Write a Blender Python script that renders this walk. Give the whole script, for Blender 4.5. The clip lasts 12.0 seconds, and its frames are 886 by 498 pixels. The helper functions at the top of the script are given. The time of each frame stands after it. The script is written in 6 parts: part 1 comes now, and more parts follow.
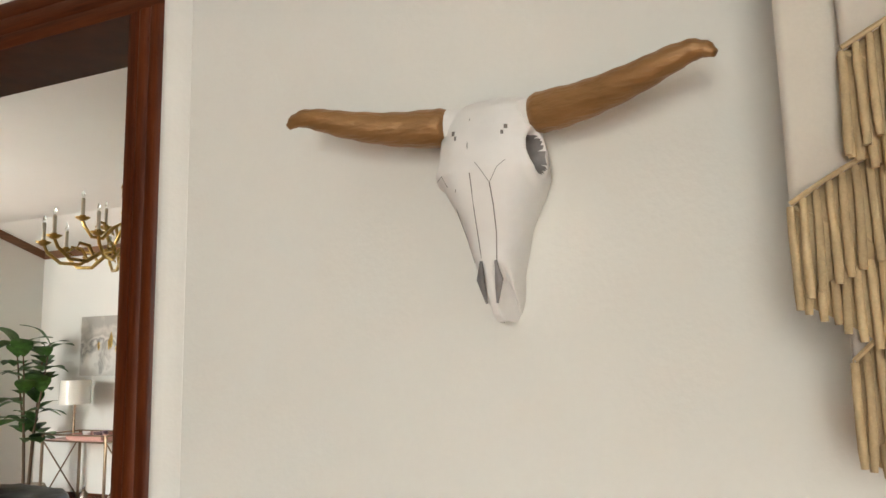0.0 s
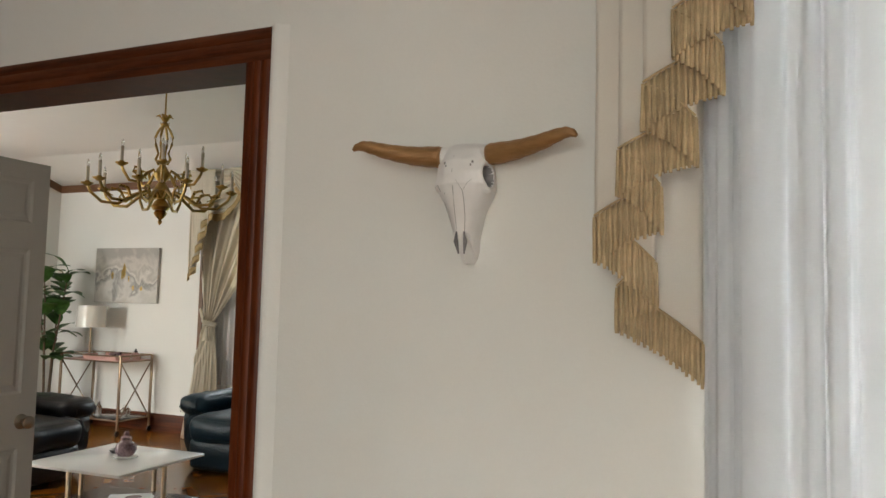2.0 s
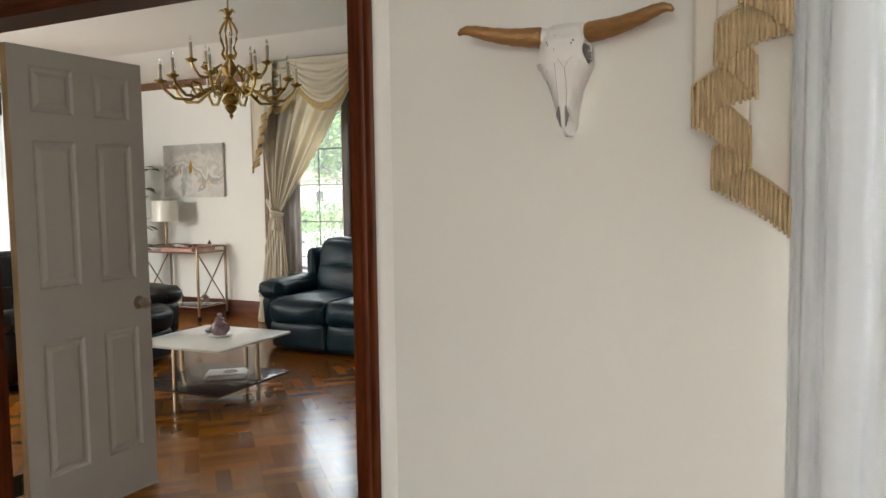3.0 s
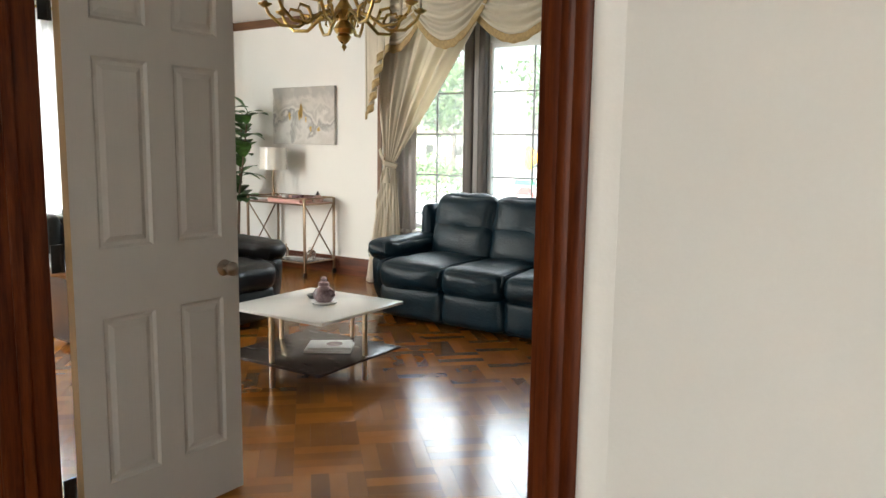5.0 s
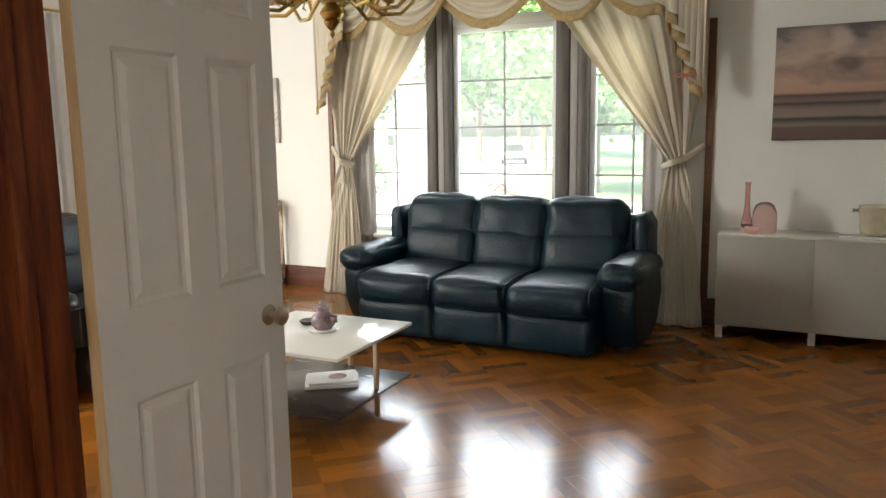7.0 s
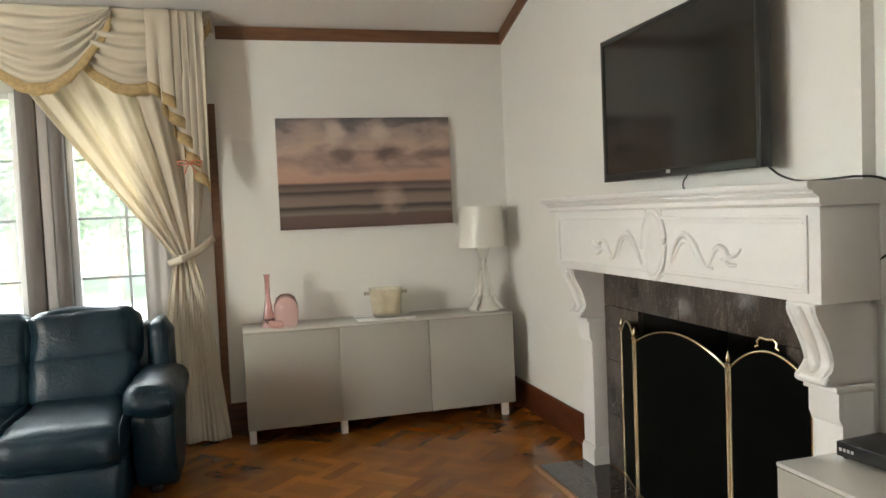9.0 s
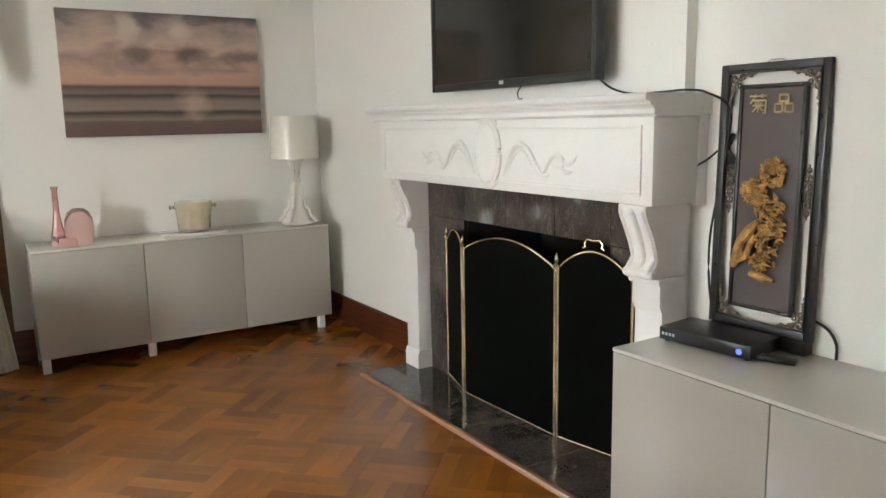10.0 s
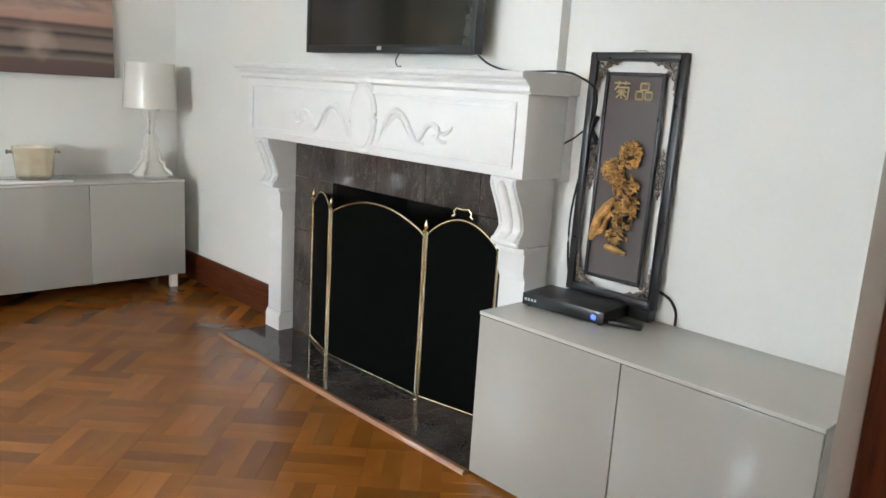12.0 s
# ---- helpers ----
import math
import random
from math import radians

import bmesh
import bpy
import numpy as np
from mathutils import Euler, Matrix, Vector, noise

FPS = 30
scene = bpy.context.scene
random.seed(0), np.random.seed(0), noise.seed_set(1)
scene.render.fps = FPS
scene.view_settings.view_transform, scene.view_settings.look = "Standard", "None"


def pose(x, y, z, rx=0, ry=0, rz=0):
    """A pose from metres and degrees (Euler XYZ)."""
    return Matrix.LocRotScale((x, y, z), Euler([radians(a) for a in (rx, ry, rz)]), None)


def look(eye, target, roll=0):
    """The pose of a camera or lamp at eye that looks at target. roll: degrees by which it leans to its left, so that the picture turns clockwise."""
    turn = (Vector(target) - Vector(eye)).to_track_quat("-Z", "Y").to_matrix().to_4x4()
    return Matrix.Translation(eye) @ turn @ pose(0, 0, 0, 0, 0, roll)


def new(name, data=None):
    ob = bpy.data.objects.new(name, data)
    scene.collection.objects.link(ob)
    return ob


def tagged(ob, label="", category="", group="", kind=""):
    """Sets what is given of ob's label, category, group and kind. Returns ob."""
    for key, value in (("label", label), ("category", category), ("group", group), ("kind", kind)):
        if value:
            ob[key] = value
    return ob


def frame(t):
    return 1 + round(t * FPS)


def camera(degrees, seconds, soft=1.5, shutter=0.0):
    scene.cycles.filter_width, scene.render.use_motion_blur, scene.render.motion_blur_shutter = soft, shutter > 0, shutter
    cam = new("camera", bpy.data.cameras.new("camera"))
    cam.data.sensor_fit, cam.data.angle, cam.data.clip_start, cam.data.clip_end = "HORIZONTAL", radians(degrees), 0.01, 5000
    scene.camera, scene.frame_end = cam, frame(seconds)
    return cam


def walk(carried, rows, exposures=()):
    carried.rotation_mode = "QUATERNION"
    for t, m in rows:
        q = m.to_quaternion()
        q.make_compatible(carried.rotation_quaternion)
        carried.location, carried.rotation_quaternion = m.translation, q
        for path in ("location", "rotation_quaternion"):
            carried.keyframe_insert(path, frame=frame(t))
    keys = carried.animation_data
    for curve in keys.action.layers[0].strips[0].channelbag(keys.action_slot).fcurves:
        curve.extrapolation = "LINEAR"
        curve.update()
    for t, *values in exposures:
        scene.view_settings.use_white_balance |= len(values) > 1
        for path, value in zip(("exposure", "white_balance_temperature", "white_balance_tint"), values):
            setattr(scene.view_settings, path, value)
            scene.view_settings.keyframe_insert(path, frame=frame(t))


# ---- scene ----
cam = camera(60.9, 12.0)
PATH = [
    (0, (0.805, -0.791, 1.505), (-0.011, 1.013, 1.789), -1.2),
    (0.5, (0.797, -0.984, 1.452), (0.275, 0.946, 1.512), 1.6),
    (1, (0.864, -1.146, 1.477), (0.365, 0.79, 1.525), 2.1),
    (1.5, (1.041, -1.323, 1.482), (0.478, 0.584, 1.694), 0.6),
    (2, (1.092, -1.454, 1.457), (0.301, 0.377, 1.604), 1.4),
    (2.5, (1.055, -1.636, 1.431), (0.175, 0.159, 1.374), 0.1),
    (2.7, (1.048, -1.704, 1.427), (0.16, 0.086, 1.323), -0.4),
    (4.3, (0.791, -1.246, 1.396), (-0.226, 0.456, 1.135), 1.0),
    (4.5, (0.685, -1.178, 1.395), (-0.381, 0.495, 1.14), 1.4),
    (5, (0.453, -1.012, 1.381), (-0.677, 0.616, 1.113), 0.8),
    (5.5, (0.19, -0.897, 1.378), (-1.012, 0.673, 1.074), 0.1),
    (6, (-0.023, -0.929, 1.378), (-1.241, 0.627, 1.074), 2.1),
    (6.5, (-0.245, -0.95, 1.398), (-1.332, 0.701, 1.092), 1.1),
    (6.7, (-0.295, -0.939, 1.415), (-1.307, 0.757, 1.096), 0.1),
    (8.3, (-0.864, -0.57, 1.486), (-0.882, 1.426, 1.359), -0.6),
    (8.5, (-0.919, -0.544, 1.476), (-0.737, 1.445, 1.367), -0.3),
    (9, (-1.043, -0.362, 1.458), (-0.515, 1.565, 1.358), -2.4),
    (9.5, (-1.158, -0.257, 1.449), (-0.399, 1.587, 1.297), -2.7),
    (10, (-1.295, -0.229, 1.418), (-0.244, 1.44, 1.087), -1.1),
    (10.5, (-1.378, -0.238, 1.397), (-0.115, 1.251, 0.966), 1.5),
    (11, (-1.407, -0.245, 1.414), (-0.042, 1.154, 0.99), 3.0),
    (11.5, (-1.416, -0.235, 1.421), (-0.046, 1.166, 1.02), 3.3),
    (12, (-1.419, -0.215, 1.414), (-0.057, 1.191, 1.007), 3.6),
]
LIGHT = [(0.0, 2.8, 6700), (0.5, 2.52, 6600), (1.0, 2.4, 6600), (1.5, 2.18, 6700), (2.7, 2.28, 6700), (4.5, 2.6, 6600), (6.5, 2.85, 6700), (8.5, 3.38, 6800), (10.0, 3.65, 6450), (11.0, 3.85, 5950), (12.0, 3.85, 5950)]
walk(cam, [(t, look(eye, target, roll)) for t, eye, target, roll in PATH], [(t, stops, kelvin, 5) for t, stops, kelvin in LIGHT])

SKY, BAY, DEN, DENSE, WEST, SOUTH = 0.15, 1800.0, 84.0, 9.0, 74.0, 27.0

# ---- world, sun, large lights ----
world = bpy.data.worlds.new("sky")
scene.world = world
world.use_nodes = True
wn, wl = world.node_tree.nodes, world.node_tree.links
sky = wn.new("ShaderNodeTexSky")
sky.sky_type, sky.sun_disc = "NISHITA", False
sky.sun_elevation, sky.sun_rotation = radians(48), radians(205)
sky.dust_density, sky.air_density = 5.0, 1.2
wl.new(sky.outputs[0], wn["Background"].inputs[0])
wn["Background"].inputs[1].default_value = SKY
sun = new("sun", bpy.data.lights.new("sun", "SUN"))
sun.data.energy, sun.data.angle, sun.data.color = 3.6, radians(10), (1.0, 0.95, 0.88)
sun.matrix_world = look((0, 0, 0), (0.28, 0.6, -0.74))


def area_lamp(name, at, target, w, h, power):
    ob = new(name, bpy.data.lights.new(name, "AREA"))
    ob.data.shape, ob.data.size, ob.data.size_y, ob.data.energy = "RECTANGLE", w, h, power
    ob.data.color = (0.96, 0.98, 1.0)
    ob.matrix_world = look(at, target)
    return ob


area_lamp("bay_daylight", (-9.0, 12.5, 7.8), (-2.7, 3.5, 1.2), 40.0, 7.0, BAY)
area_lamp("den_daylight", (2.30, 0.28, 1.5), (0.6, -1.4, 1.3), 1.6, 2.1, DEN)
# Added fill for the skull wall, set in an invented opening out of view.
area_lamp("den_fill_south", (1.2, -4.1, 1.55), (0.2, 0.0, 1.3), 1.2, 1.6, DENSE)
# Fill lamp added to brighten the north wall; no window is known here.
area_lamp("south_fill", (-6.35, -0.15, 1.6), (-2.2, 4.6, 1.3), 1.3, 1.7, SOUTH)
area_lamp("west_daylight", (-12.0, 3.2, 1.9), (1.0, 1.1, 1.1), 2.6, 2.4, WEST)


# ---- materials ----
def material(name, color, rough=0.5, metal=0.0, var=0.1, scale=6.0, bump=0.05, bump_scale=80.0, rand=0.0, coat=0.0,
             stretch=(1, 1, 1), color2=None, sheer=0.0, trans=0.0, rough_var=0.08, emit=None, power=1.0, ior=1.5, sheen=0.0):
    m = bpy.data.materials.new(name)
    m.use_nodes = True
    n, l = m.node_tree.nodes, m.node_tree.links
    b = n["Principled BSDF"]
    b.inputs["Metallic"].default_value = metal
    b.inputs["Coat Weight"].default_value = coat
    b.inputs["Coat Roughness"].default_value = 0.12
    b.inputs["IOR"].default_value = ior
    b.inputs["Transmission Weight"].default_value = trans
    b.inputs["Sheen Weight"].default_value = sheen
    tc = n.new("ShaderNodeTexCoord")
    mp = n.new("ShaderNodeMapping")
    mp.inputs["Scale"].default_value = stretch
    l.new(tc.outputs["Object"], mp.inputs[0])
    big, small = n.new("ShaderNodeTexNoise"), n.new("ShaderNodeTexNoise")
    big.inputs["Scale"].default_value, small.inputs["Scale"].default_value = scale, bump_scale
    big.inputs["Detail"].default_value = 5.0
    l.new(mp.outputs[0], big.inputs["Vector"])
    l.new(mp.outputs[0], small.inputs["Vector"])
    add = n.new("ShaderNodeMath")
    add.operation = "MULTIPLY_ADD"
    l.new(small.outputs[0], add.inputs[0])
    add.inputs[1].default_value = 0.35
    l.new(big.outputs[0], add.inputs[2])
    ramp = n.new("ShaderNodeMapRange")
    ramp.inputs["From Min"].default_value, ramp.inputs["From Max"].default_value = 0.45, 0.9
    l.new(add.outputs[0], ramp.inputs["Value"])
    mix = n.new("ShaderNodeMix")
    mix.data_type = "RGBA"
    lo = [c * (1 - var) for c in color]
    hi = list(color2) if color2 else [min(1, c * (1 + var)) for c in color]
    mix.inputs["A"].default_value, mix.inputs["B"].default_value = (*lo, 1), (*hi, 1)
    l.new(ramp.outputs[0], mix.inputs["Factor"])
    out = mix.outputs["Result"]
    if rand:
        info, geo = n.new("ShaderNodeObjectInfo"), n.new("ShaderNodeNewGeometry")
        both = n.new("ShaderNodeMath")
        l.new(info.outputs["Random"], both.inputs[0])
        l.new(geo.outputs["Random Per Island"], both.inputs[1])
        fr = n.new("ShaderNodeMath")
        fr.operation = "FRACT"
        l.new(both.outputs[0], fr.inputs[0])
        rr = n.new("ShaderNodeMapRange")
        rr.inputs["To Min"].default_value, rr.inputs["To Max"].default_value = 1 - rand, 1 + rand
        l.new(fr.outputs[0], rr.inputs["Value"])
        hsv = n.new("ShaderNodeHueSaturation")
        l.new(out, hsv.inputs["Color"])
        l.new(rr.outputs[0], hsv.inputs["Value"])
        out = hsv.outputs[0]
    l.new(out, b.inputs["Base Color"])
    rg = n.new("ShaderNodeMapRange")
    rg.inputs["To Min"].default_value, rg.inputs["To Max"].default_value = max(0.02, rough - rough_var), min(1, rough + rough_var)
    l.new(big.outputs[0], rg.inputs["Value"])
    l.new(rg.outputs[0], b.inputs["Roughness"])
    if bump:
        bp = n.new("ShaderNodeBump")
        bp.inputs["Strength"].default_value, bp.inputs["Distance"].default_value = bump, 0.01
        l.new(small.outputs[0], bp.inputs["Height"])
        l.new(bp.outputs[0], b.inputs["Normal"])
    if emit:
        b.inputs["Emission Color"].default_value, b.inputs["Emission Strength"].default_value = (*emit, 1), power
    if sheer:
        t = n.new("ShaderNodeBsdfTranslucent")
        l.new(out, t.inputs[0])
        ms = n.new("ShaderNodeMixShader")
        ms.inputs[0].default_value = sheer
        l.new(b.outputs[0], ms.inputs[1])
        l.new(t.outputs[0], ms.inputs[2])
        l.new(ms.outputs[0], n["Material Output"].inputs[0])
    return m


WALL = material("wall_paint", (0.795, 0.785, 0.745), 0.75, var=0.02, scale=1.2, bump=0.04, bump_scale=160)
# Invented dark tone for unseen den walls, holding down the light they bounce.
DENDARK = material("bounce_cutting_taupe", (0.30, 0.25, 0.20), 0.75, var=0.03, scale=1.2, bump=0.04, bump_scale=160)
CEIL = material("ceiling_paint", (0.83, 0.81, 0.77), 0.85, var=0.02, scale=1.5, bump=0.04, bump_scale=120)
WHITE = material("white_trim_paint", (0.78, 0.77, 0.75), 0.38, var=0.03, scale=5, bump=0.03, bump_scale=90)
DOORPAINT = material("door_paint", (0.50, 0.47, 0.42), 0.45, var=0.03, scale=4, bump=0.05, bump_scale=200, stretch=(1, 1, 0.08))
RAWWOOD = material("door_edge_wood", (0.48, 0.31, 0.15), 0.55, var=0.2, scale=10, stretch=(1, 1, 0.1), bump=0.05)
CHERRY = material("cherry_stained_wood", (0.082, 0.013, 0.003), 0.42, var=0.45, scale=9, color2=(0.155, 0.036, 0.008), stretch=(5, 5, 0.35), bump=0.05, bump_scale=60, ior=1.32)
CHERRYX = material("cherry_board_wood", (0.070, 0.014, 0.003), 0.4, var=0.45, scale=9, color2=(0.140, 0.036, 0.010), stretch=(0.35, 0.35, 5), bump=0.04, bump_scale=60, ior=1.4)
CROWNW = material("crown_wood", (0.16, 0.075, 0.035), 0.45, var=0.3, scale=9, stretch=(0.4, 0.4, 5), bump=0.05)
PARQUET = material("oak_parquet", (0.235, 0.083, 0.012), 0.19, var=0.08, scale=5, color2=(0.265, 0.098, 0.015), bump=0.02, bump_scale=7, rough_var=0.03, rand=0.30, ior=1.5)
SUBFLOOR = material("parquet_joint", (0.09, 0.032, 0.007), 0.5)
LEATHER = material("dark_navy_leather", (0.003, 0.017, 0.028), 0.40, var=0.3, scale=5, bump=0.30, bump_scale=70, rough_var=0.12, ior=1.40)
BLACKLEATHER = material("black_leather", (0.006, 0.007, 0.009), 0.35, var=0.3, scale=5, bump=0.22, bump_scale=130, rough_var=0.1)
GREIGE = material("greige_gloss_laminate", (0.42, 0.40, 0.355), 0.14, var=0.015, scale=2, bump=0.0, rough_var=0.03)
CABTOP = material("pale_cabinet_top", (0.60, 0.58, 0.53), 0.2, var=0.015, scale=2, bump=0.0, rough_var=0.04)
GLOSSWHITE = material("glossy_white_top", (0.78, 0.77, 0.74), 0.08, var=0.03, scale=4, bump=0.0, rough_var=0.03)
DARKSHELF = material("dark_shelf_wood", (0.035, 0.022, 0.018), 0.25, var=0.3, scale=8, stretch=(1, 6, 1), bump=0.04)
LEGMETAL = material("champagne_metal", (0.72, 0.60, 0.42), 0.3, 1.0, var=0.05, bump=0.0)
BRASS = material("polished_brass", (0.62, 0.44, 0.17), 0.24, 1.0, var=0.12, scale=20, bump=0.03)
SCREENBRASS = material("pale_screen_brass", (0.60, 0.52, 0.34), 0.20, 1.0, var=0.1, scale=20, bump=0.02)
ANTIQUE = material("antique_brass", (0.46, 0.31, 0.10), 0.3, 1.0, var=0.2, scale=25, bump=0.05)
NICKEL = material("satin_nickel", (0.46, 0.40, 0.33), 0.3, 1.0, var=0.05, bump=0.0)
CREAM = material("cream_drape", (0.74, 0.675, 0.56), 0.7, var=0.05, scale=4, bump=0.06, bump_scale=300, sheer=0.42, sheen=0.2)
VALANCE = material("cream_valance", (0.68, 0.61, 0.48), 0.6, var=0.05, scale=4, bump=0.06, bump_scale=300, sheer=0.25, sheen=0.2)
CASCADE = material("pale_cascade_cloth", (0.82, 0.77, 0.69), 0.7, var=0.04, scale=4, bump=0.05, bump_scale=300, sheer=0.22, sheen=0.2)
TRIMGOLD = material("gold_beige_braid", (0.50, 0.36, 0.17), 0.75, var=0.2, scale=40, bump=0.3, bump_scale=200, sheer=0.2)
TASSEL = material("straw_tassel_cord", (0.52, 0.39, 0.22), 0.65, var=0.18, scale=40, bump=0.1, bump_scale=420, rand=0.14, sheer=0.1)
SHEERW = material("white_sheer", (0.76, 0.76, 0.77), 0.7, var=0.03, scale=5, bump=0.05, bump_scale=220, sheer=0.55)
LILAC = material("grey_side_curtain", (0.52, 0.49, 0.47), 0.7, var=0.05, scale=5, bump=0.05, bump_scale=220, sheer=0.25)
POSTDARK = material("dark_bay_post", (0.10, 0.08, 0.07), 0.5, var=0.25, scale=8, stretch=(4, 4, 0.4), bump=0.05)
POSTLIGHT = material("grey_bay_post", (0.36, 0.33, 0.31), 0.5, var=0.1, scale=8, stretch=(4, 4, 0.4), bump=0.04)
VINYL = material("white_vinyl", (0.78, 0.78, 0.77), 0.35, var=0.02, bump=0.0)
MUNTIN = material("grey_muntin", (0.30, 0.31, 0.31), 0.4, var=0.05, bump=0.0)
BLACKPLASTIC = material("black_plastic", (0.012, 0.012, 0.013), 0.3, var=0.1, bump=0.02, bump_scale=300)
BLACKCABLE = material("black_cable", (0.01, 0.01, 0.01), 0.5, var=0.1, bump=0.0)
SCREEN = material("dark_tv_glass", (0.018, 0.018, 0.016), 0.11, var=0.1, bump=0.0, rough_var=0.02)
SOOT = material("sooty_firebrick", (0.012, 0.011, 0.010), 0.9, var=0.4, scale=9, bump=0.3, bump_scale=40)
MESH = material("black_screen_mesh", (0.006, 0.007, 0.0065), 0.6, var=0.1, scale=30, bump=0.1, bump_scale=600, ior=1.12)
DARKFRAME = material("black_lacquer_frame", (0.022, 0.021, 0.022), 0.3, var=0.3, scale=20, bump=0.06)
PANELBROWN = material("brown_grey_panel", (0.095, 0.075, 0.072), 0.5, var=0.06, scale=3, bump=0.05, bump_scale=200)
CARVED = material("gilt_carved_wood", (0.46, 0.26, 0.085), 0.38, 0.3, var=0.6, scale=24, bump=0.4, bump_scale=90)
BONE = material("white_plaster_bone", (0.80, 0.78, 0.76), 0.55, var=0.05, scale=14, bump=0.12, bump_scale=50)
HORN = material("bronze_painted_horn", (0.32, 0.17, 0.065), 0.42, 0.35, var=0.22, scale=16, stretch=(1.0, 4, 4), bump=0.3, bump_scale=45)
# Grey paints the shade inside the plaster skull's eye sockets and nostrils.
HOLLOW_SHADE = material("hollow_shade_grey", (0.20, 0.19, 0.19), 0.8, var=0.3, scale=20)
DARKLINE = material("dark_crack", (0.24, 0.225, 0.21), 0.8, var=0.2)
PINKGLASS = material("pink_glass", (0.90, 0.62, 0.60), 0.05, var=0.03, bump=0.0, trans=0.92, rough_var=0.02)
AMBERGLASS = material("amber_glass", (0.95, 0.87, 0.74), 0.05, var=0.1, scale=20, bump=0.15, bump_scale=40, trans=0.85)
MAUVE = material("mauve_glazed_ceramic", (0.20, 0.11, 0.12), 0.15, var=0.5, scale=18, bump=0.05, color2=(0.42, 0.30, 0.32))
LAMPWHITE = material("white_polycarbonate", (0.80, 0.78, 0.72), 0.12, var=0.02, bump=0.0, sheer=0.12)
CLEAR = material("clear_glass", (0.95, 0.97, 0.96), 0.02, var=0.0, bump=0.0, trans=1.0, rough_var=0.0)
# The translucent share paints a pale flare veil over the outdoor view.
VEILED_PANE = material("flare_veil_glass", (0.93, 0.96, 0.97), 0.02, var=0.0, bump=0.0, trans=1.0, rough_var=0.0, sheer=0.055)
CANDLE = material("ivory_candle_sleeve", (0.66, 0.60, 0.48), 0.5, var=0.1, bump=0.05)
PINKTRAY = material("blush_tray", (0.62, 0.36, 0.31), 0.35, var=0.05, bump=0.02)
CARTBRONZE = material("bronze_cart_metal", (0.30, 0.22, 0.15), 0.32, 1.0, var=0.1, bump=0.0)
LEAF = material("fiddle_leaf_green", (0.055, 0.13, 0.03), 0.4, var=0.4, scale=20, bump=0.2, bump_scale=60, sheer=0.2, rand=0.25)
BARK = material("plant_stem", (0.12, 0.08, 0.05), 0.8, var=0.3, bump=0.3)
POT = material("woven_planter", (0.35, 0.30, 0.24), 0.8, var=0.3, scale=30, bump=0.5)
PAPER = material("white_paper", (0.72, 0.70, 0.68), 0.6, var=0.08, scale=12, bump=0.0)
CORAL = material("coral_ribbon", (0.62, 0.22, 0.13), 0.6, var=0.1, bump=0.1)
GOLDLEAF = material("gold_leaf", (0.75, 0.52, 0.18), 0.3, 0.9, var=0.2, scale=40, bump=0.2)
BLUELED = material("blue_led", (0.02, 0.03, 0.4), 0.3, bump=0.0, emit=(0.06, 0.10, 1.0), power=0.25)
WHITELED = material("white_mark", (0.6, 0.6, 0.6), 0.4, bump=0.0)


def marble(name, base, vein, amount):
    m = material(name, base, 0.06, var=0.4, scale=5, bump=0.0, color2=[c * 1.9 for c in base], rough_var=0.02, rand=0.12)
    n, l = m.node_tree.nodes, m.node_tree.links
    b = n["Principled BSDF"]
    src = b.inputs["Base Color"].links[0].from_socket
    tc = n.new("ShaderNodeTexCoord")
    warp, fine = n.new("ShaderNodeTexNoise"), n.new("ShaderNodeTexNoise")
    warp.inputs["Scale"].default_value, warp.inputs["Detail"].default_value, warp.inputs["Distortion"].default_value = 6, 8, 1.6
    streak = n.new("ShaderNodeMapping")
    streak.inputs["Scale"].default_value, streak.inputs["Rotation"].default_value = (2.2, 2.2, 0.7), (0.5, 0.3, 0.4)
    l.new(tc.outputs["Object"], streak.inputs[0])
    l.new(streak.outputs[0], warp.inputs["Vector"])
    dist = n.new("ShaderNodeMath")
    dist.operation = "SUBTRACT"
    l.new(warp.outputs[0], dist.inputs[0])
    dist.inputs[1].default_value = 0.5
    ab = n.new("ShaderNodeMath")
    ab.operation = "ABSOLUTE"
    l.new(dist.outputs[0], ab.inputs[0])
    rng = n.new("ShaderNodeMapRange")
    rng.inputs["From Min"].default_value, rng.inputs["From Max"].default_value = 0.0, 0.022
    rng.inputs["To Min"].default_value, rng.inputs["To Max"].default_value = amount, 0.0
    l.new(ab.outputs[0], rng.inputs["Value"])
    mix = n.new("ShaderNodeMix")
    mix.data_type = "RGBA"
    l.new(rng.outputs[0], mix.inputs["Factor"])
    l.new(src, mix.inputs["A"])
    mix.inputs["B"].default_value = (*vein, 1)
    l.new(mix.outputs["Result"], b.inputs["Base Color"])
    return m


MARBLE = marble("dark_brown_marble", (0.050, 0.041, 0.036), (0.30, 0.25, 0.22), 0.22)


# ---- mesh helpers ----
def bm_box(lo, hi, bev=0.0, seg=2):
    bm = bmesh.new()
    bmesh.ops.create_cube(bm, size=1.0)
    for v in bm.verts:
        v.co = Vector([lo[k] + (v.co[k] + 0.5) * (hi[k] - lo[k]) for k in range(3)])
    if bev:
        bmesh.ops.bevel(bm, geom=list(bm.edges), offset=bev, segments=seg, affect="EDGES", profile=0.5)
    return bm


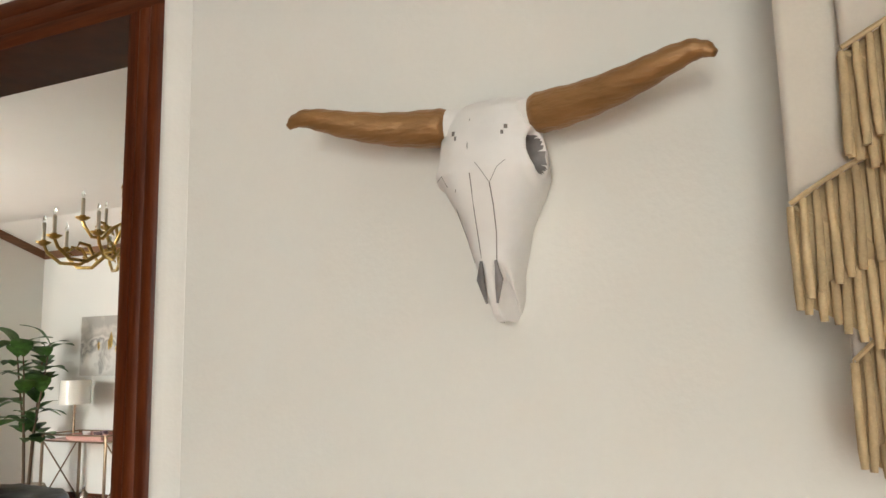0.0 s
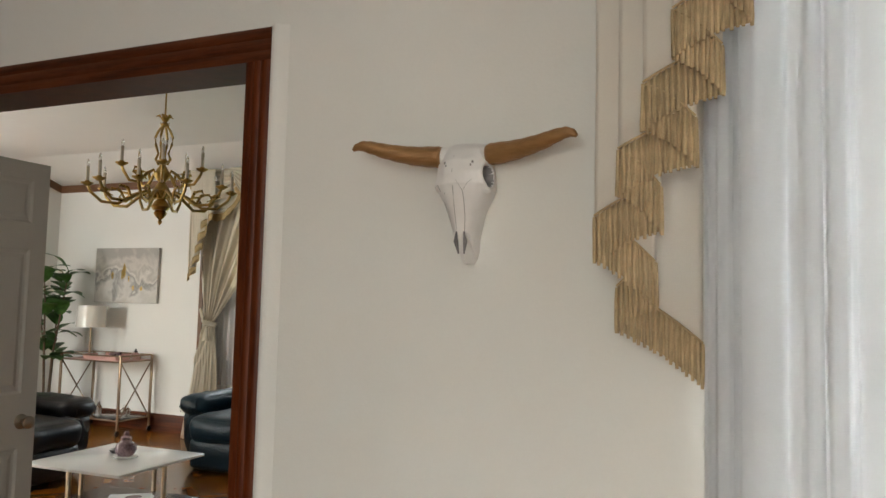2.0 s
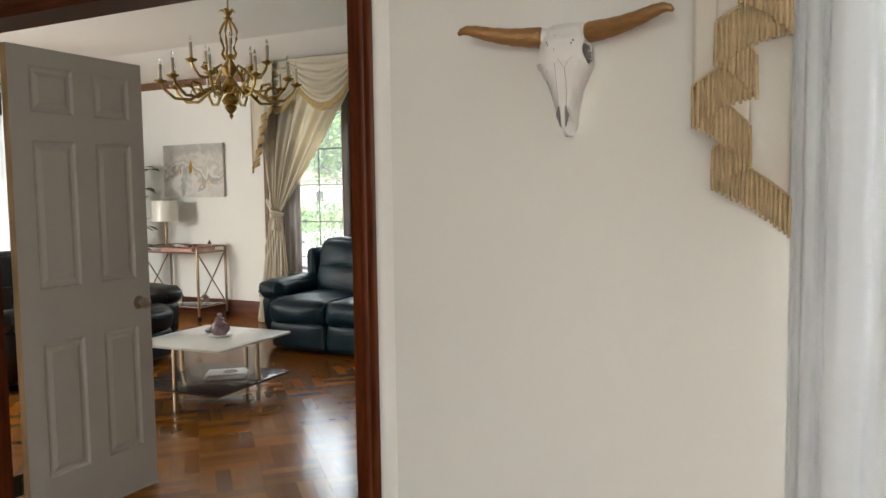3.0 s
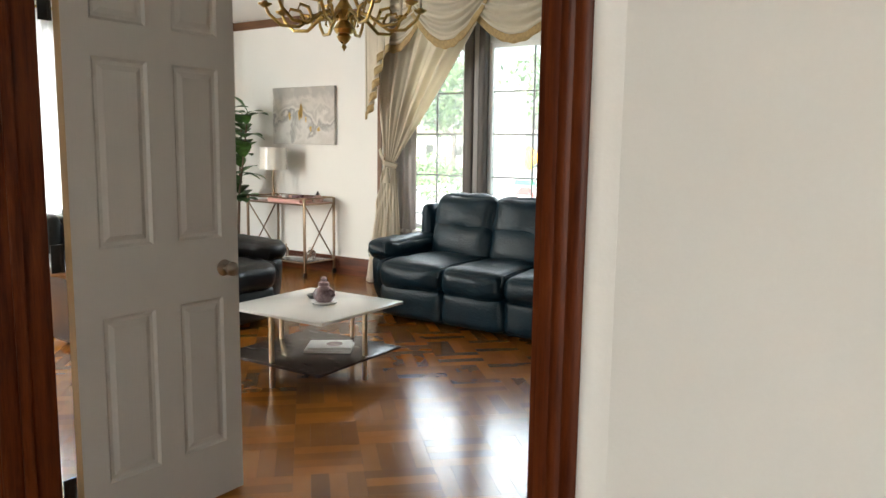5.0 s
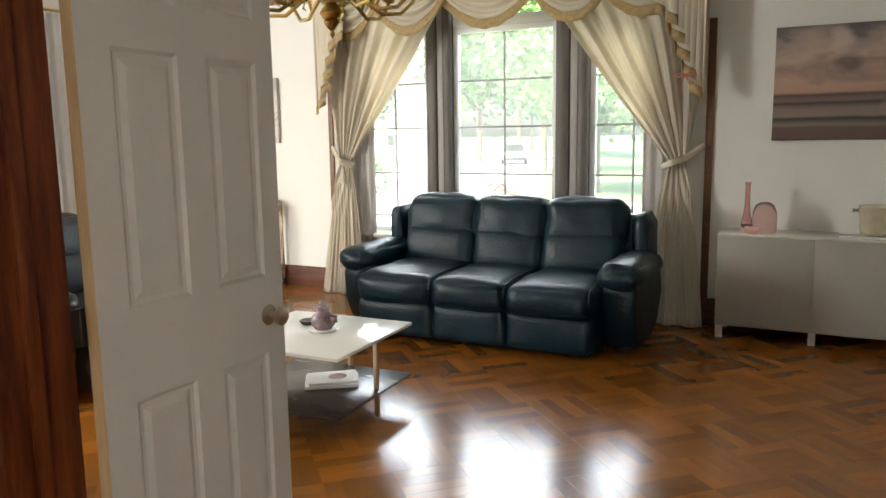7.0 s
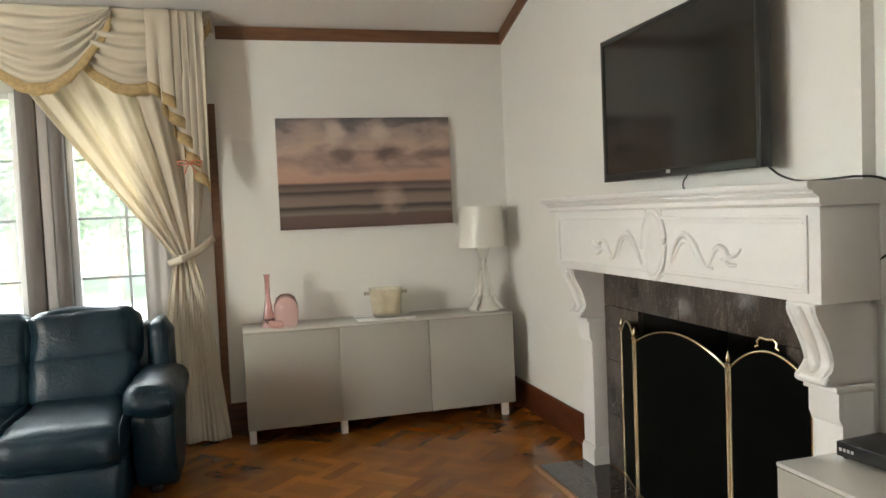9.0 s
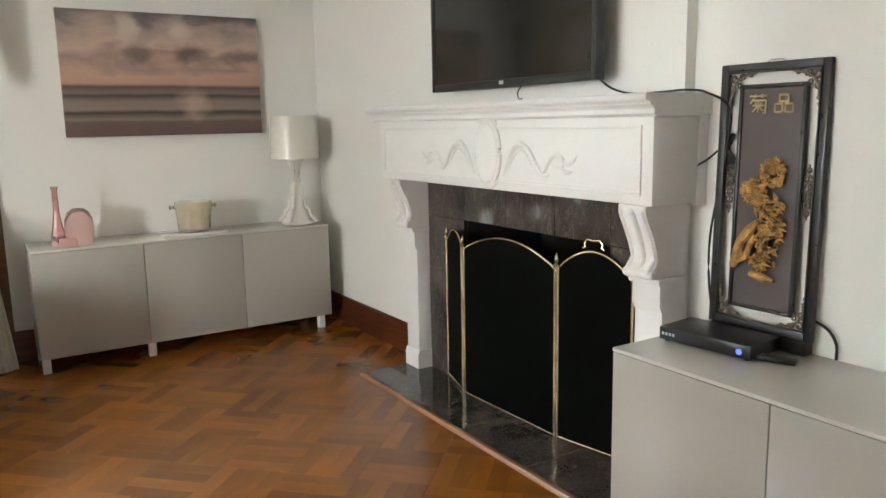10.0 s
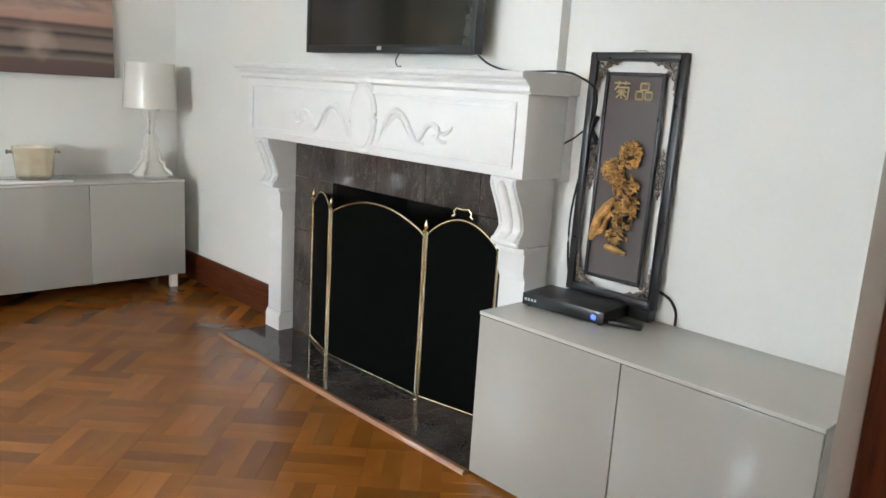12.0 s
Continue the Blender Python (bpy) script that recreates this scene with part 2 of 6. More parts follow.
def bm_round(lo, hi, r, n=8, puff=0.0, wrinkle=0.0, seed=0.0, wscale=6.0):
    """A rounded, softly puffed block."""
    bm = bmesh.new()
    c = [(lo[k] + hi[k]) / 2 for k in range(3)]
    h = [(hi[k] - lo[k]) / 2 for k in range(3)]
    got = {}

    def vert(p):
        key = tuple(round(q, 5) for q in p)
        if key not in got:
            inner = [max(-(h[k] - r), min(h[k] - r, p[k] * h[k])) for k in range(3)]
            d = Vector([p[k] * h[k] - inner[k] for k in range(3)])
            if d.length > 1e-9:
                d = d.normalized() * r
            q = Vector(inner) + d
            for k in range(3):
                a, b = [j for j in range(3) if j != k]
                q[k] += puff * (1 if p[k] > 0 else -1) * abs(p[k]) * (1 - p[a] ** 2) * (1 - p[b] ** 2) if puff else 0
            q += Vector(c)
            if wrinkle:
                q += noise.noise_vector((q + Vector((seed, seed * 2, 0))) * wscale) * wrinkle
            got[key] = bm.verts.new(q)
        return got[key]

    w = [math.sin((i / n * 2 - 1) * math.pi / 2) for i in range(n + 1)]
    for k in range(3):
        a, b = (k + 1) % 3, (k + 2) % 3
        for s in (-1, 1):
            for i in range(n):
                for j in range(n):
                    quad = []
                    for u, v in ((w[i], w[j]), (w[i + 1], w[j]), (w[i + 1], w[j + 1]), (w[i], w[j + 1])):
                        p = [0, 0, 0]
                        p[k], p[a], p[b] = s, u, v
                        quad.append(vert(p))
                    bm.faces.new(quad if s > 0 else quad[::-1])
    return bm


def bm_lathe(profile, n=24, squash=(1, 1)):
    bm = bmesh.new()
    rings = []
    for r, z in profile:
        rings.append([bm.verts.new((max(r, 0.0004) * math.cos(2 * math.pi * i / n) * squash[0], max(r, 0.0004) * math.sin(2 * math.pi * i / n) * squash[1], z)) for i in range(n)])
    for a, b in zip(rings, rings[1:]):
        for i in range(n):
            bm.faces.new((a[i], a[(i + 1) % n], b[(i + 1) % n], b[i]))
    bm.faces.new(rings[0][::-1])
    bm.faces.new(rings[-1])
    return bm


def bm_tube(points, radius, n=8, closed=False, flat=1.0):
    pts = [Vector(p) for p in points]
    rad = radius if isinstance(radius, (list, tuple)) else [radius] * len(pts)
    bm = bmesh.new()
    rings = []
    up = Vector((0, 0, 1))
    for i, p in enumerate(pts):
        a = pts[i - 1] if (i > 0 or closed) else p
        b = pts[(i + 1) % len(pts)] if (i < len(pts) - 1 or closed) else p
        t = (b - a).normalized()
        side = t.cross(up)
        if side.length < 0.05:
            side = t.cross(Vector((0.3, 1, 0)))
        side.normalize()
        other = side.cross(t).normalized()
        rings.append([bm.verts.new(p + (side * math.cos(2 * math.pi * k / n) + other * math.sin(2 * math.pi * k / n) * flat) * rad[i]) for k in range(n)])
    m = len(rings)
    for i in range(m if closed else m - 1):
        a, b = rings[i], rings[(i + 1) % m]
        for k in range(n):
            bm.faces.new((a[k], a[(k + 1) % n], b[(k + 1) % n], b[k]))
    if not closed:
        bm.faces.new(rings[0][::-1])
        bm.faces.new(rings[-1])
    return bm


def bm_sheet(f, nu, nv, thick=0.0):
    """A cloth from f(u, v) -> point; with thickness a closed shell."""
    bm = bmesh.new()
    g = [[bm.verts.new(f(i / nu, j / nv)) for j in range(nv + 1)] for i in range(nu + 1)]
    for i in range(nu):
        for j in range(nv):
            bm.faces.new((g[i][j], g[i + 1][j], g[i + 1][j + 1], g[i][j + 1]))
    if thick:
        bmesh.ops.recalc_face_normals(bm, faces=list(bm.faces))
        bmesh.ops.solidify(bm, geom=list(bm.faces), thickness=thick)
    return bm


def bm_prism(outline, axis, lo, hi, bev=0.0):
    """An outline of (a, b) pairs pushed along an axis: for x the pairs are (y, z), for y (x, z), for z (x, y)."""
    bm = bmesh.new()

    def at(a, b, c):
        return {"x": (c, a, b), "y": (a, c, b), "z": (a, b, c)}[axis]

    low = [bm.verts.new(at(a, b, lo)) for a, b in outline]
    high = [bm.verts.new(at(a, b, hi)) for a, b in outline]
    n = len(outline)
    bm.faces.new(low[::-1])
    bm.faces.new(high)
    for i in range(n):
        bm.faces.new((low[i], low[(i + 1) % n], high[(i + 1) % n], high[i]))
    bmesh.ops.recalc_face_normals(bm, faces=list(bm.faces))
    if bev:
        bmesh.ops.bevel(bm, geom=list(bm.edges), offset=bev, segments=1, affect="EDGES")
    return bm


def joined(*bms):
    """One bmesh out of several."""
    out = bmesh.new()
    for b in bms:
        me = bpy.data.meshes.new("tmp")
        b.to_mesh(me)
        b.free()
        out.from_mesh(me)
        bpy.data.meshes.remove(me)
    return out


def moved(bm, m):
    bmesh.ops.transform(bm, matrix=m, verts=list(bm.verts))
    return bm


def mesh_object(name, bm, mat, smooth=None):
    me = bpy.data.meshes.new(name)
    bmesh.ops.recalc_face_normals(bm, faces=list(bm.faces))
    bm.to_mesh(me)
    bm.free()
    me.materials.append(mat)
    if smooth:
        me.polygons.foreach_set("use_smooth", [True] * len(me.polygons))
        if smooth != "all":
            me.set_sharp_from_angle(angle=radians(smooth))
    return new(name, me)


def part(name, bm, mat, parent, label="", smooth=40):
    ob = mesh_object(name, bm, mat, smooth)
    ob.parent = parent
    return tagged(ob, label)


def thing(name, label, category, at=(0, 0, 0), rz=0.0, group=""):
    ob = new(name)
    ob.empty_display_size = 0.1
    ob.matrix_basis = pose(*at, 0, 0, rz)
    return tagged(ob, label, category, group)


def structure(name, bm, mat, label, smooth=40):
    return tagged(mesh_object(name, bm, mat, smooth), label, name.split("_")[0], kind="structure")


# ---- large structure ----
CEILING, EAVE, NORTH, EAST, RECESS, WEST_X = 2.98, 2.771, 5.02, 0.945, 1.0, -6.75
SLOPE_Y = 4.35
# partition between the den and the living room, with the wide cased opening
# The unseen west gap is added to let the south fill lamp through.
structure("wall_partition", joined(bm_box((-7.3, 0.015, 0), (-7.02, 0.165, CEILING)), bm_box((-5.68, 0.015, 0), (-1.92, 0.165, CEILING)), bm_box((-7.02, 0.015, 0), (-5.68, 0.165, 0.7)), bm_box((-7.02, 0.015, 2.45), (-5.68, 0.165, CEILING)), bm_box((0.0, 0.015, 0), (2.3, 0.165, CEILING)),
          bm_box((-1.92, 0.015, 2.075), (0.0, 0.165, CEILING))), WALL, "off-white painted partition wall with a wide cased opening")
structure("wall_north", joined(bm_box((-7.3, NORTH, 0), (-4.28, NORTH + 0.25, EAVE)), bm_box((-1.40, NORTH, 0), (1.3, NORTH + 0.25, EAVE)),
          bm_box((-4.28, NORTH, 0), (-1.40, NORTH + 0.25, 0.52)), bm_box((-4.28, NORTH, 2.66), (-1.40, NORTH + 0.25, EAVE))), WALL,
          "off-white painted wall around the bay window")
structure("wall_east", joined(bm_box((EAST, 3.36, 0), (1.6, NORTH, CEILING)), bm_box((EAST, 1.66, 1.13), (1.6, 3.36, CEILING)),
          bm_box((EAST, 1.66, 0), (1.6, 1.70, 1.13)), bm_box((RECESS, 0.165, 0), (1.6, 1.66, CEILING)),
          bm_box((1.45, 1.70, 0), (1.6, 3.36, 1.13))), WALL, "off-white painted chimney wall stepping back beside the fireplace")
structure("wall_west", joined(bm_box((WEST_X - 0.2, 0.165, 0), (WEST_X, 1.9, CEILING)), bm_box((WEST_X - 0.2, 3.5, 0), (WEST_X, NORTH, CEILING)),
          bm_box((WEST_X - 0.2, 1.9, 0), (WEST_X, 3.5, 0.6)), bm_box((WEST_X - 0.2, 1.9, 2.5), (WEST_X, 3.5, CEILING))), WALL, "off-white painted wall with a curtained window")
structure("ceiling", joined(bm_box((-7.3, 0.09, CEILING), (1.6, SLOPE_Y, CEILING + 0.2)), bm_prism([(NORTH + 0.25, EAVE), (NORTH, EAVE), (SLOPE_Y, CEILING), (SLOPE_Y, CEILING + 0.2), (NORTH + 0.25, CEILING + 0.2)], "x", -7.3, 1.6), bm_box((-3.7, -4.2, CEILING), (2.3, 0.09, CEILING + 0.2))), CEIL, "off-white painted ceiling sloping down to the window wall")
structure("floor_slab", joined(bm_box((-7.3, 0.0, -0.2), (1.6, 5.3, -0.006)), bm_box((-3.7, -4.2, -0.2), (2.3, 0.0, -0.006))), SUBFLOOR, "dark floor base under the parquet")
# den walls; the taupe ones are out of view, kept dark to cut bounced light
structure("wall_den_south", joined(bm_box((-3.7, -4.2, 0), (0.55, -4.0, CEILING)), bm_box((1.85, -4.2, 0), (2.3, -4.0, CEILING)), bm_box((0.55, -4.2, 0), (1.85, -4.0, 0.7)), bm_box((0.55, -4.2, 2.4), (1.85, -4.0, CEILING))), DENDARK, "unseen darkened den wall with an opening for a fill lamp")
structure("wall_den_west", bm_box((-3.7, -4.0, 0), (-3.5, 0.015, CEILING)), DENDARK, "unseen den wall darkened to cut bounced light")
# slanted den wall with the curtained window, from the corner beside the skull
def slanted(lo, hi):
    return moved(bm_box(lo, hi), pose(1.08, 0.06, 0, 0, 0, -45))
structure("wall_den_window", joined(slanted((0, 0, 0), (0.12, 0.2, CEILING)), slanted((1.72, 0, 0), (1.9, 0.2, CEILING)),
          slanted((0.12, 0, 0), (1.72, 0.2, 0.45)), slanted((0.12, 0, 2.55), (1.72, 0.2, CEILING))), WALL, "off-white painted den wall with a window opening")
structure("wall_den_east", bm_box((2.1, -4.0, 0), (2.3, -1.1, CEILING)), DENDARK, "unseen den wall darkened to cut bounced light")
structure("floor_den", bm_box((-3.5, -4.0, -0.006), (2.1, 0.0, 0.0)), PARQUET, "varnished oak den floor")

# cased opening: front casings, lining, white inner strip
def casing_profile(w, flip=1):
    return [(0, 0.015), (0, 0.004), (0.006, 0.0), (0.022, 0.0), (0.028, 0.004), (0.034, 0.001), (w - 0.03, 0.001), (w - 0.024, 0.005), (w - 0.012, 0.003), (w, 0.008), (w, 0.015)]
trim = thing("trim_opening", "cherry-stained wooden casing round the wide opening", "door casing")
trim["kind"] = "structure"
part("jamb_casing", bm_prism([(-a, b) for a, b in casing_profile(0.075)], "z", 0, 2.034), CHERRY, trim)
part("jamb_casing", bm_prism([(-1.92 + a, b) for a, b in casing_profile(0.09)], "z", 0, 2.034), CHERRY, trim)
part("head_casing", bm_prism([(b, 2.115 - a) for a, b in casing_profile(0.080)], "x", -1.92, 0.0), CHERRYX, trim)
part("jamb_lining", bm_box((-0.075, 0.015, 0), (-0.001, 0.128, 2.036)), CHERRY, trim)
part("jamb_lining", bm_box((-1.919, 0.015, 0), (-1.83, 0.170, 2.036)), CHERRY, trim)
part("head_lining", bm_box((-1.919, 0.016, 2.037), (-0.001, 0.164, 2.074)), CHERRYX, trim)
part("door_stop", bm_box((-0.108, 0.050, 0), (-0.0755, 0.128, 2.034), 0.003), CHERRY, trim)
part("door_stop", bm_box((-1.8295, 0.055, 0), (-1.818, 0.09, 2.034), 0.003), CHERRY, trim)
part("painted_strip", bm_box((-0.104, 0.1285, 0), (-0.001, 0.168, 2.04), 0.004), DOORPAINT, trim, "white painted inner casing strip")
part("plaster_bead", bm_prism([(0.001, 0.015), (0.001, 0.003), (0.006, -0.001), (0.014, -0.001), (0.022, 0.003), (0.030, 0.009), (0.044, 0.0145), (0.044, 0.0155)], "z", 0, 2.118), WALL, trim, "white plaster bead")
part("plaster_bead", bm_prism([(-1.921 - a, b) for a, b in ((0.0, 0.015), (0.0, 0.004), (0.006, 0.0), (0.014, 0.0), (0.022, 0.004), (0.036, 0.0145), (0.036, 0.0155))], "z", 0, 2.118), WALL, trim, "white plaster bead")

# baseboards and crown band
def board(a, b, h=0.19, t=0.02):
    """A moulded baseboard from a to b, seen side to the left of a -> b."""
    d = Vector((b[0] - a[0], b[1] - a[1], 0))
    prof = [(0, 0), (t, 0), (t, h - 0.05), (t - 0.004, h - 0.04), (t - 0.003, h - 0.018), (t * 0.5, h - 0.004), (0.003, h), (0, h)]
    bm = bm_prism([(p, q) for p, q in prof], "x", 0, d.length)
    return moved(bm, Matrix.Translation((a[0], a[1], 0)) @ Matrix.Rotation(math.atan2(d.y, d.x), 4, "Z"))
structure("baseboard_north", joined(moved(board((0, 0), (2.40, 0)), pose(EAST - 0.001, NORTH, 0, 0, 0, 180)),
          moved(board((0, 0), (2.44, 0)), pose(-4.30, NORTH, 0, 0, 0, 180))), CHERRYX, "tall cherry-stained baseboard under the window wall")
structure("baseboard_east", moved(board((0, 0), (1.475, 0)), pose(EAST, 3.525, 0, 0, 0, 90)), CHERRYX, "tall cherry-stained baseboard beside the fireplace")
CROWN_Z = 2.685
def crown(length):
    return bm_prism([(0, CROWN_Z), (0.012, CROWN_Z), (0.016, CROWN_Z + 0.012), (0.014, CROWN_Z + 0.06), (0.022, CROWN_Z + 0.072), (0.022, EAVE - 0.001), (0, EAVE - 0.001)], "x", 0, length)
structure("crown_north", joined(moved(crown(2.05), pose(EAST - 0.001, NORTH, 0, 0, 0, 180)), moved(crown(2.19), pose(-4.55, NORTH, 0, 0, 0, 180))), CROWNW, "brown wooden crown band under the ceiling")
def raked(bm):
    """Lift a side band to follow the sloping edge of the ceiling."""
    for v in bm.verts:
        v.co.z += (CEILING - EAVE) * min(1.0, max(0.0, (NORTH - v.co.y) / (NORTH - SLOPE_Y)))
    return bm
structure("crown_east", joined(raked(moved(crown(NORTH - SLOPE_Y), pose(EAST, SLOPE_Y, 0, 0, 0, 90))), raked(moved(crown(SLOPE_Y - 1.66), pose(EAST, 1.66, 0, 0, 0, 90)))), CROWNW, "brown wooden crown band rising with the sloped ceiling")
structure("crown_west", joined(raked(moved(crown(NORTH - SLOPE_Y), pose(WEST_X, NORTH, 0, 0, 0, -90))), raked(moved(crown(SLOPE_Y - 0.17), pose(WEST_X, SLOPE_Y, 0, 0, 0, -90)))), CROWNW, "brown wooden crown band rising with the sloped ceiling")


# ---- bay window ----
def glazed_window(name, x0, x1, z0, z1, y, bars_z, label):
    w = tagged(thing(name, label, "window"), kind="structure")
    t = 0.045
    part("window_frame", joined(bm_box((x0, y - 0.03, z0), (x0 + t, y + 0.03, z1), 0.004), bm_box((x1 - t, y - 0.03, z0), (x1, y + 0.03, z1), 0.004),
                                bm_box((x0 + t, y - 0.03, z0), (x1 - t, y + 0.03, z0 + t), 0.004), bm_box((x0 + t, y - 0.03, z1 - t), (x1 - t, y + 0.03, z1), 0.004)), VINYL, w, "white vinyl frame")
    pane = part("pane", bm_box((x0 + t, y - 0.003, z0 + t), (x1 - t, y + 0.003, z1 - t)), VEILED_PANE, w, smooth=None)
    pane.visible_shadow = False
    mid = (x0 + x1) / 2
    part("muntin", bm_box((mid - 0.009, y - 0.012, z0 + t), (mid + 0.009, y - 0.004, z1 - t)), MUNTIN, w)
    for z in bars_z:
        for a, b in ((x0 + t, mid - 0.009), (mid + 0.009, x1 - t)):
            part("muntin", bm_box((a, y - 0.012, z - 0.008), (b, y - 0.004, z + 0.008)), MUNTIN, w)
    return w


BARS = (0.71, 1.104, 1.507, 1.90)
WY = 5.17
glazed_window("window_center", -3.32, -2.375, 0.56, 2.345, WY, BARS, "tall white-framed centre window with grid bars")
glazed_window("window_left", -4.279, -3.56, 0.56, 2.345, WY, BARS, "tall white-framed side window with grid bars")
glazed_window("window_right", -2.10, -1.401, 0.56, 2.345, WY, BARS, "tall white-framed side window with grid bars")
for nm, a, b in (("window_transom_center", -3.32, -2.375), ("window_transom_left", -4.279, -3.56), ("window_transom_right", -2.10, -1.401)):
    w = tagged(thing(nm, "arched transom light above the tall window", "window"), kind="structure")
    mid, half = (a + b) / 2, (b - a) / 2
    arch = [(mid + half * math.cos(math.pi * k / 16), 2.43 + 0.21 * math.sin(math.pi * k / 16)) for k in range(17)]
    part("arch_frame", bm_tube([(x, WY, z) for x, z in arch], 0.025, 6), VINYL, w, "white arched frame")
    part("transom_head", bm_prism([(a, 2.66)] + arch[::-1] + [(b, 2.66)], "y", WY - 0.02, WY + 0.02), WALL, w, "white arched head panel")
    part("transom_rail", bm_box((a, WY - 0.035, 2.3455), (b, WY + 0.035, 2.43), 0.006), VINYL, w, "white rail")
for nm, a, b in (("window_post_left", -3.56, -3.32), ("window_post_right", -2.375, -2.10)):
    w = tagged(thing(nm, "dark fluted wooden post between the windows", "window post"), kind="structure")
    third = (b - a) / 3
    part("dark_board", bm_round((a + 0.001, WY - 0.10, 0.52), (a + third * 1.3, WY + 0.06, 2.655), 0.02, 4), POSTDARK, w)
    part("pale_board", bm_box((a + third * 1.3, WY - 0.08, 0.52), (a + third * 2.0, WY + 0.06, 2.655), 0.008), POSTLIGHT, w, "pale grey centre board")
    part("dark_board", bm_round((a + third * 2.0, WY - 0.10, 0.52), (b - 0.001, WY + 0.06, 2.655), 0.02, 4), POSTDARK, w)
sill = structure("window_sill", bm_box((-4.279, NORTH - 0.03, 0.521), (-1.401, WY - 0.03, 0.555), 0.006), WHITE, "white painted window sill")
bc = tagged(thing("trim_bay", "dark wooden casing boards beside the bay window", "window casing"), kind="structure")
part("casing_board", bm_box((-1.19, NORTH - 0.018, 0.191), (-1.135, NORTH - 0.001, 2.25), 0.004), CROWNW, bc)
part("casing_board", bm_box((-4.56, NORTH - 0.018, 0.191), (-4.51, NORTH - 0.001, 2.25), 0.004), CROWNW, bc)

# ---- outdoors ----
GRASS = material("lawn_grass", (0.06, 0.12, 0.025), 0.9, var=0.4, scale=0.4, bump=0.5, bump_scale=30)
ROAD = material("grey_road", (0.30, 0.30, 0.30), 0.9, var=0.1, scale=0.5, bump=0.1)
PALE = material("pale_siding", (0.62, 0.60, 0.57), 0.8, var=0.05, bump=0.05)
SHINGLE = material("brown_roof", (0.20, 0.16, 0.14), 0.9, var=0.2, scale=3)
SIGNY = material("yellow_sign", (0.80, 0.42, 0.02), 0.5, var=0.05, bump=0.0)
SIGNR = material("red_sign", (0.55, 0.03, 0.03), 0.5, var=0.05, bump=0.0)
SIGNG = material("green_sign", (0.02, 0.35, 0.20), 0.5, var=0.05, bump=0.0)
GALV = material("galvanised_post", (0.4, 0.4, 0.4), 0.5, 0.6, var=0.1, bump=0.0)
FOLIAGE = material("tree_foliage", (0.09, 0.17, 0.045), 0.7, var=0.5, scale=2, bump=0.2, sheer=0.25, rand=0.3)
CONIFER = material("blue_green_foliage", (0.075, 0.15, 0.085), 0.7, var=0.5, scale=2, bump=0.2, sheer=0.25, rand=0.3)
TERRA = material("brown_shrub", (0.25, 0.13, 0.09), 0.8, var=0.3, scale=6, bump=0.3, rand=0.2)
structure("ground", bm_box((-300, 5.28, -0.75), (300, 600, -0.6)), GRASS, "green lawn outside the bay window")
structure("road", bm_box((-300, 14, -0.599), (300, 21, -0.585)), ROAD, "pale grey road beyond the lawn")
structure("road_branch", bm_prism([(-20, 21.01), (-9, 21.01), (-16.5, 48), (-31, 92), (-46, 92), (-27.5, 48)], "z", -0.599, -0.585), ROAD, "pale grey side road leading away from the house")
structure("threshold", bm_box((-1.829, 0.002, -0.0055), (-0.109, 0.166, 0.005), 0.002), PARQUET, "oak threshold strip under the wide opening")


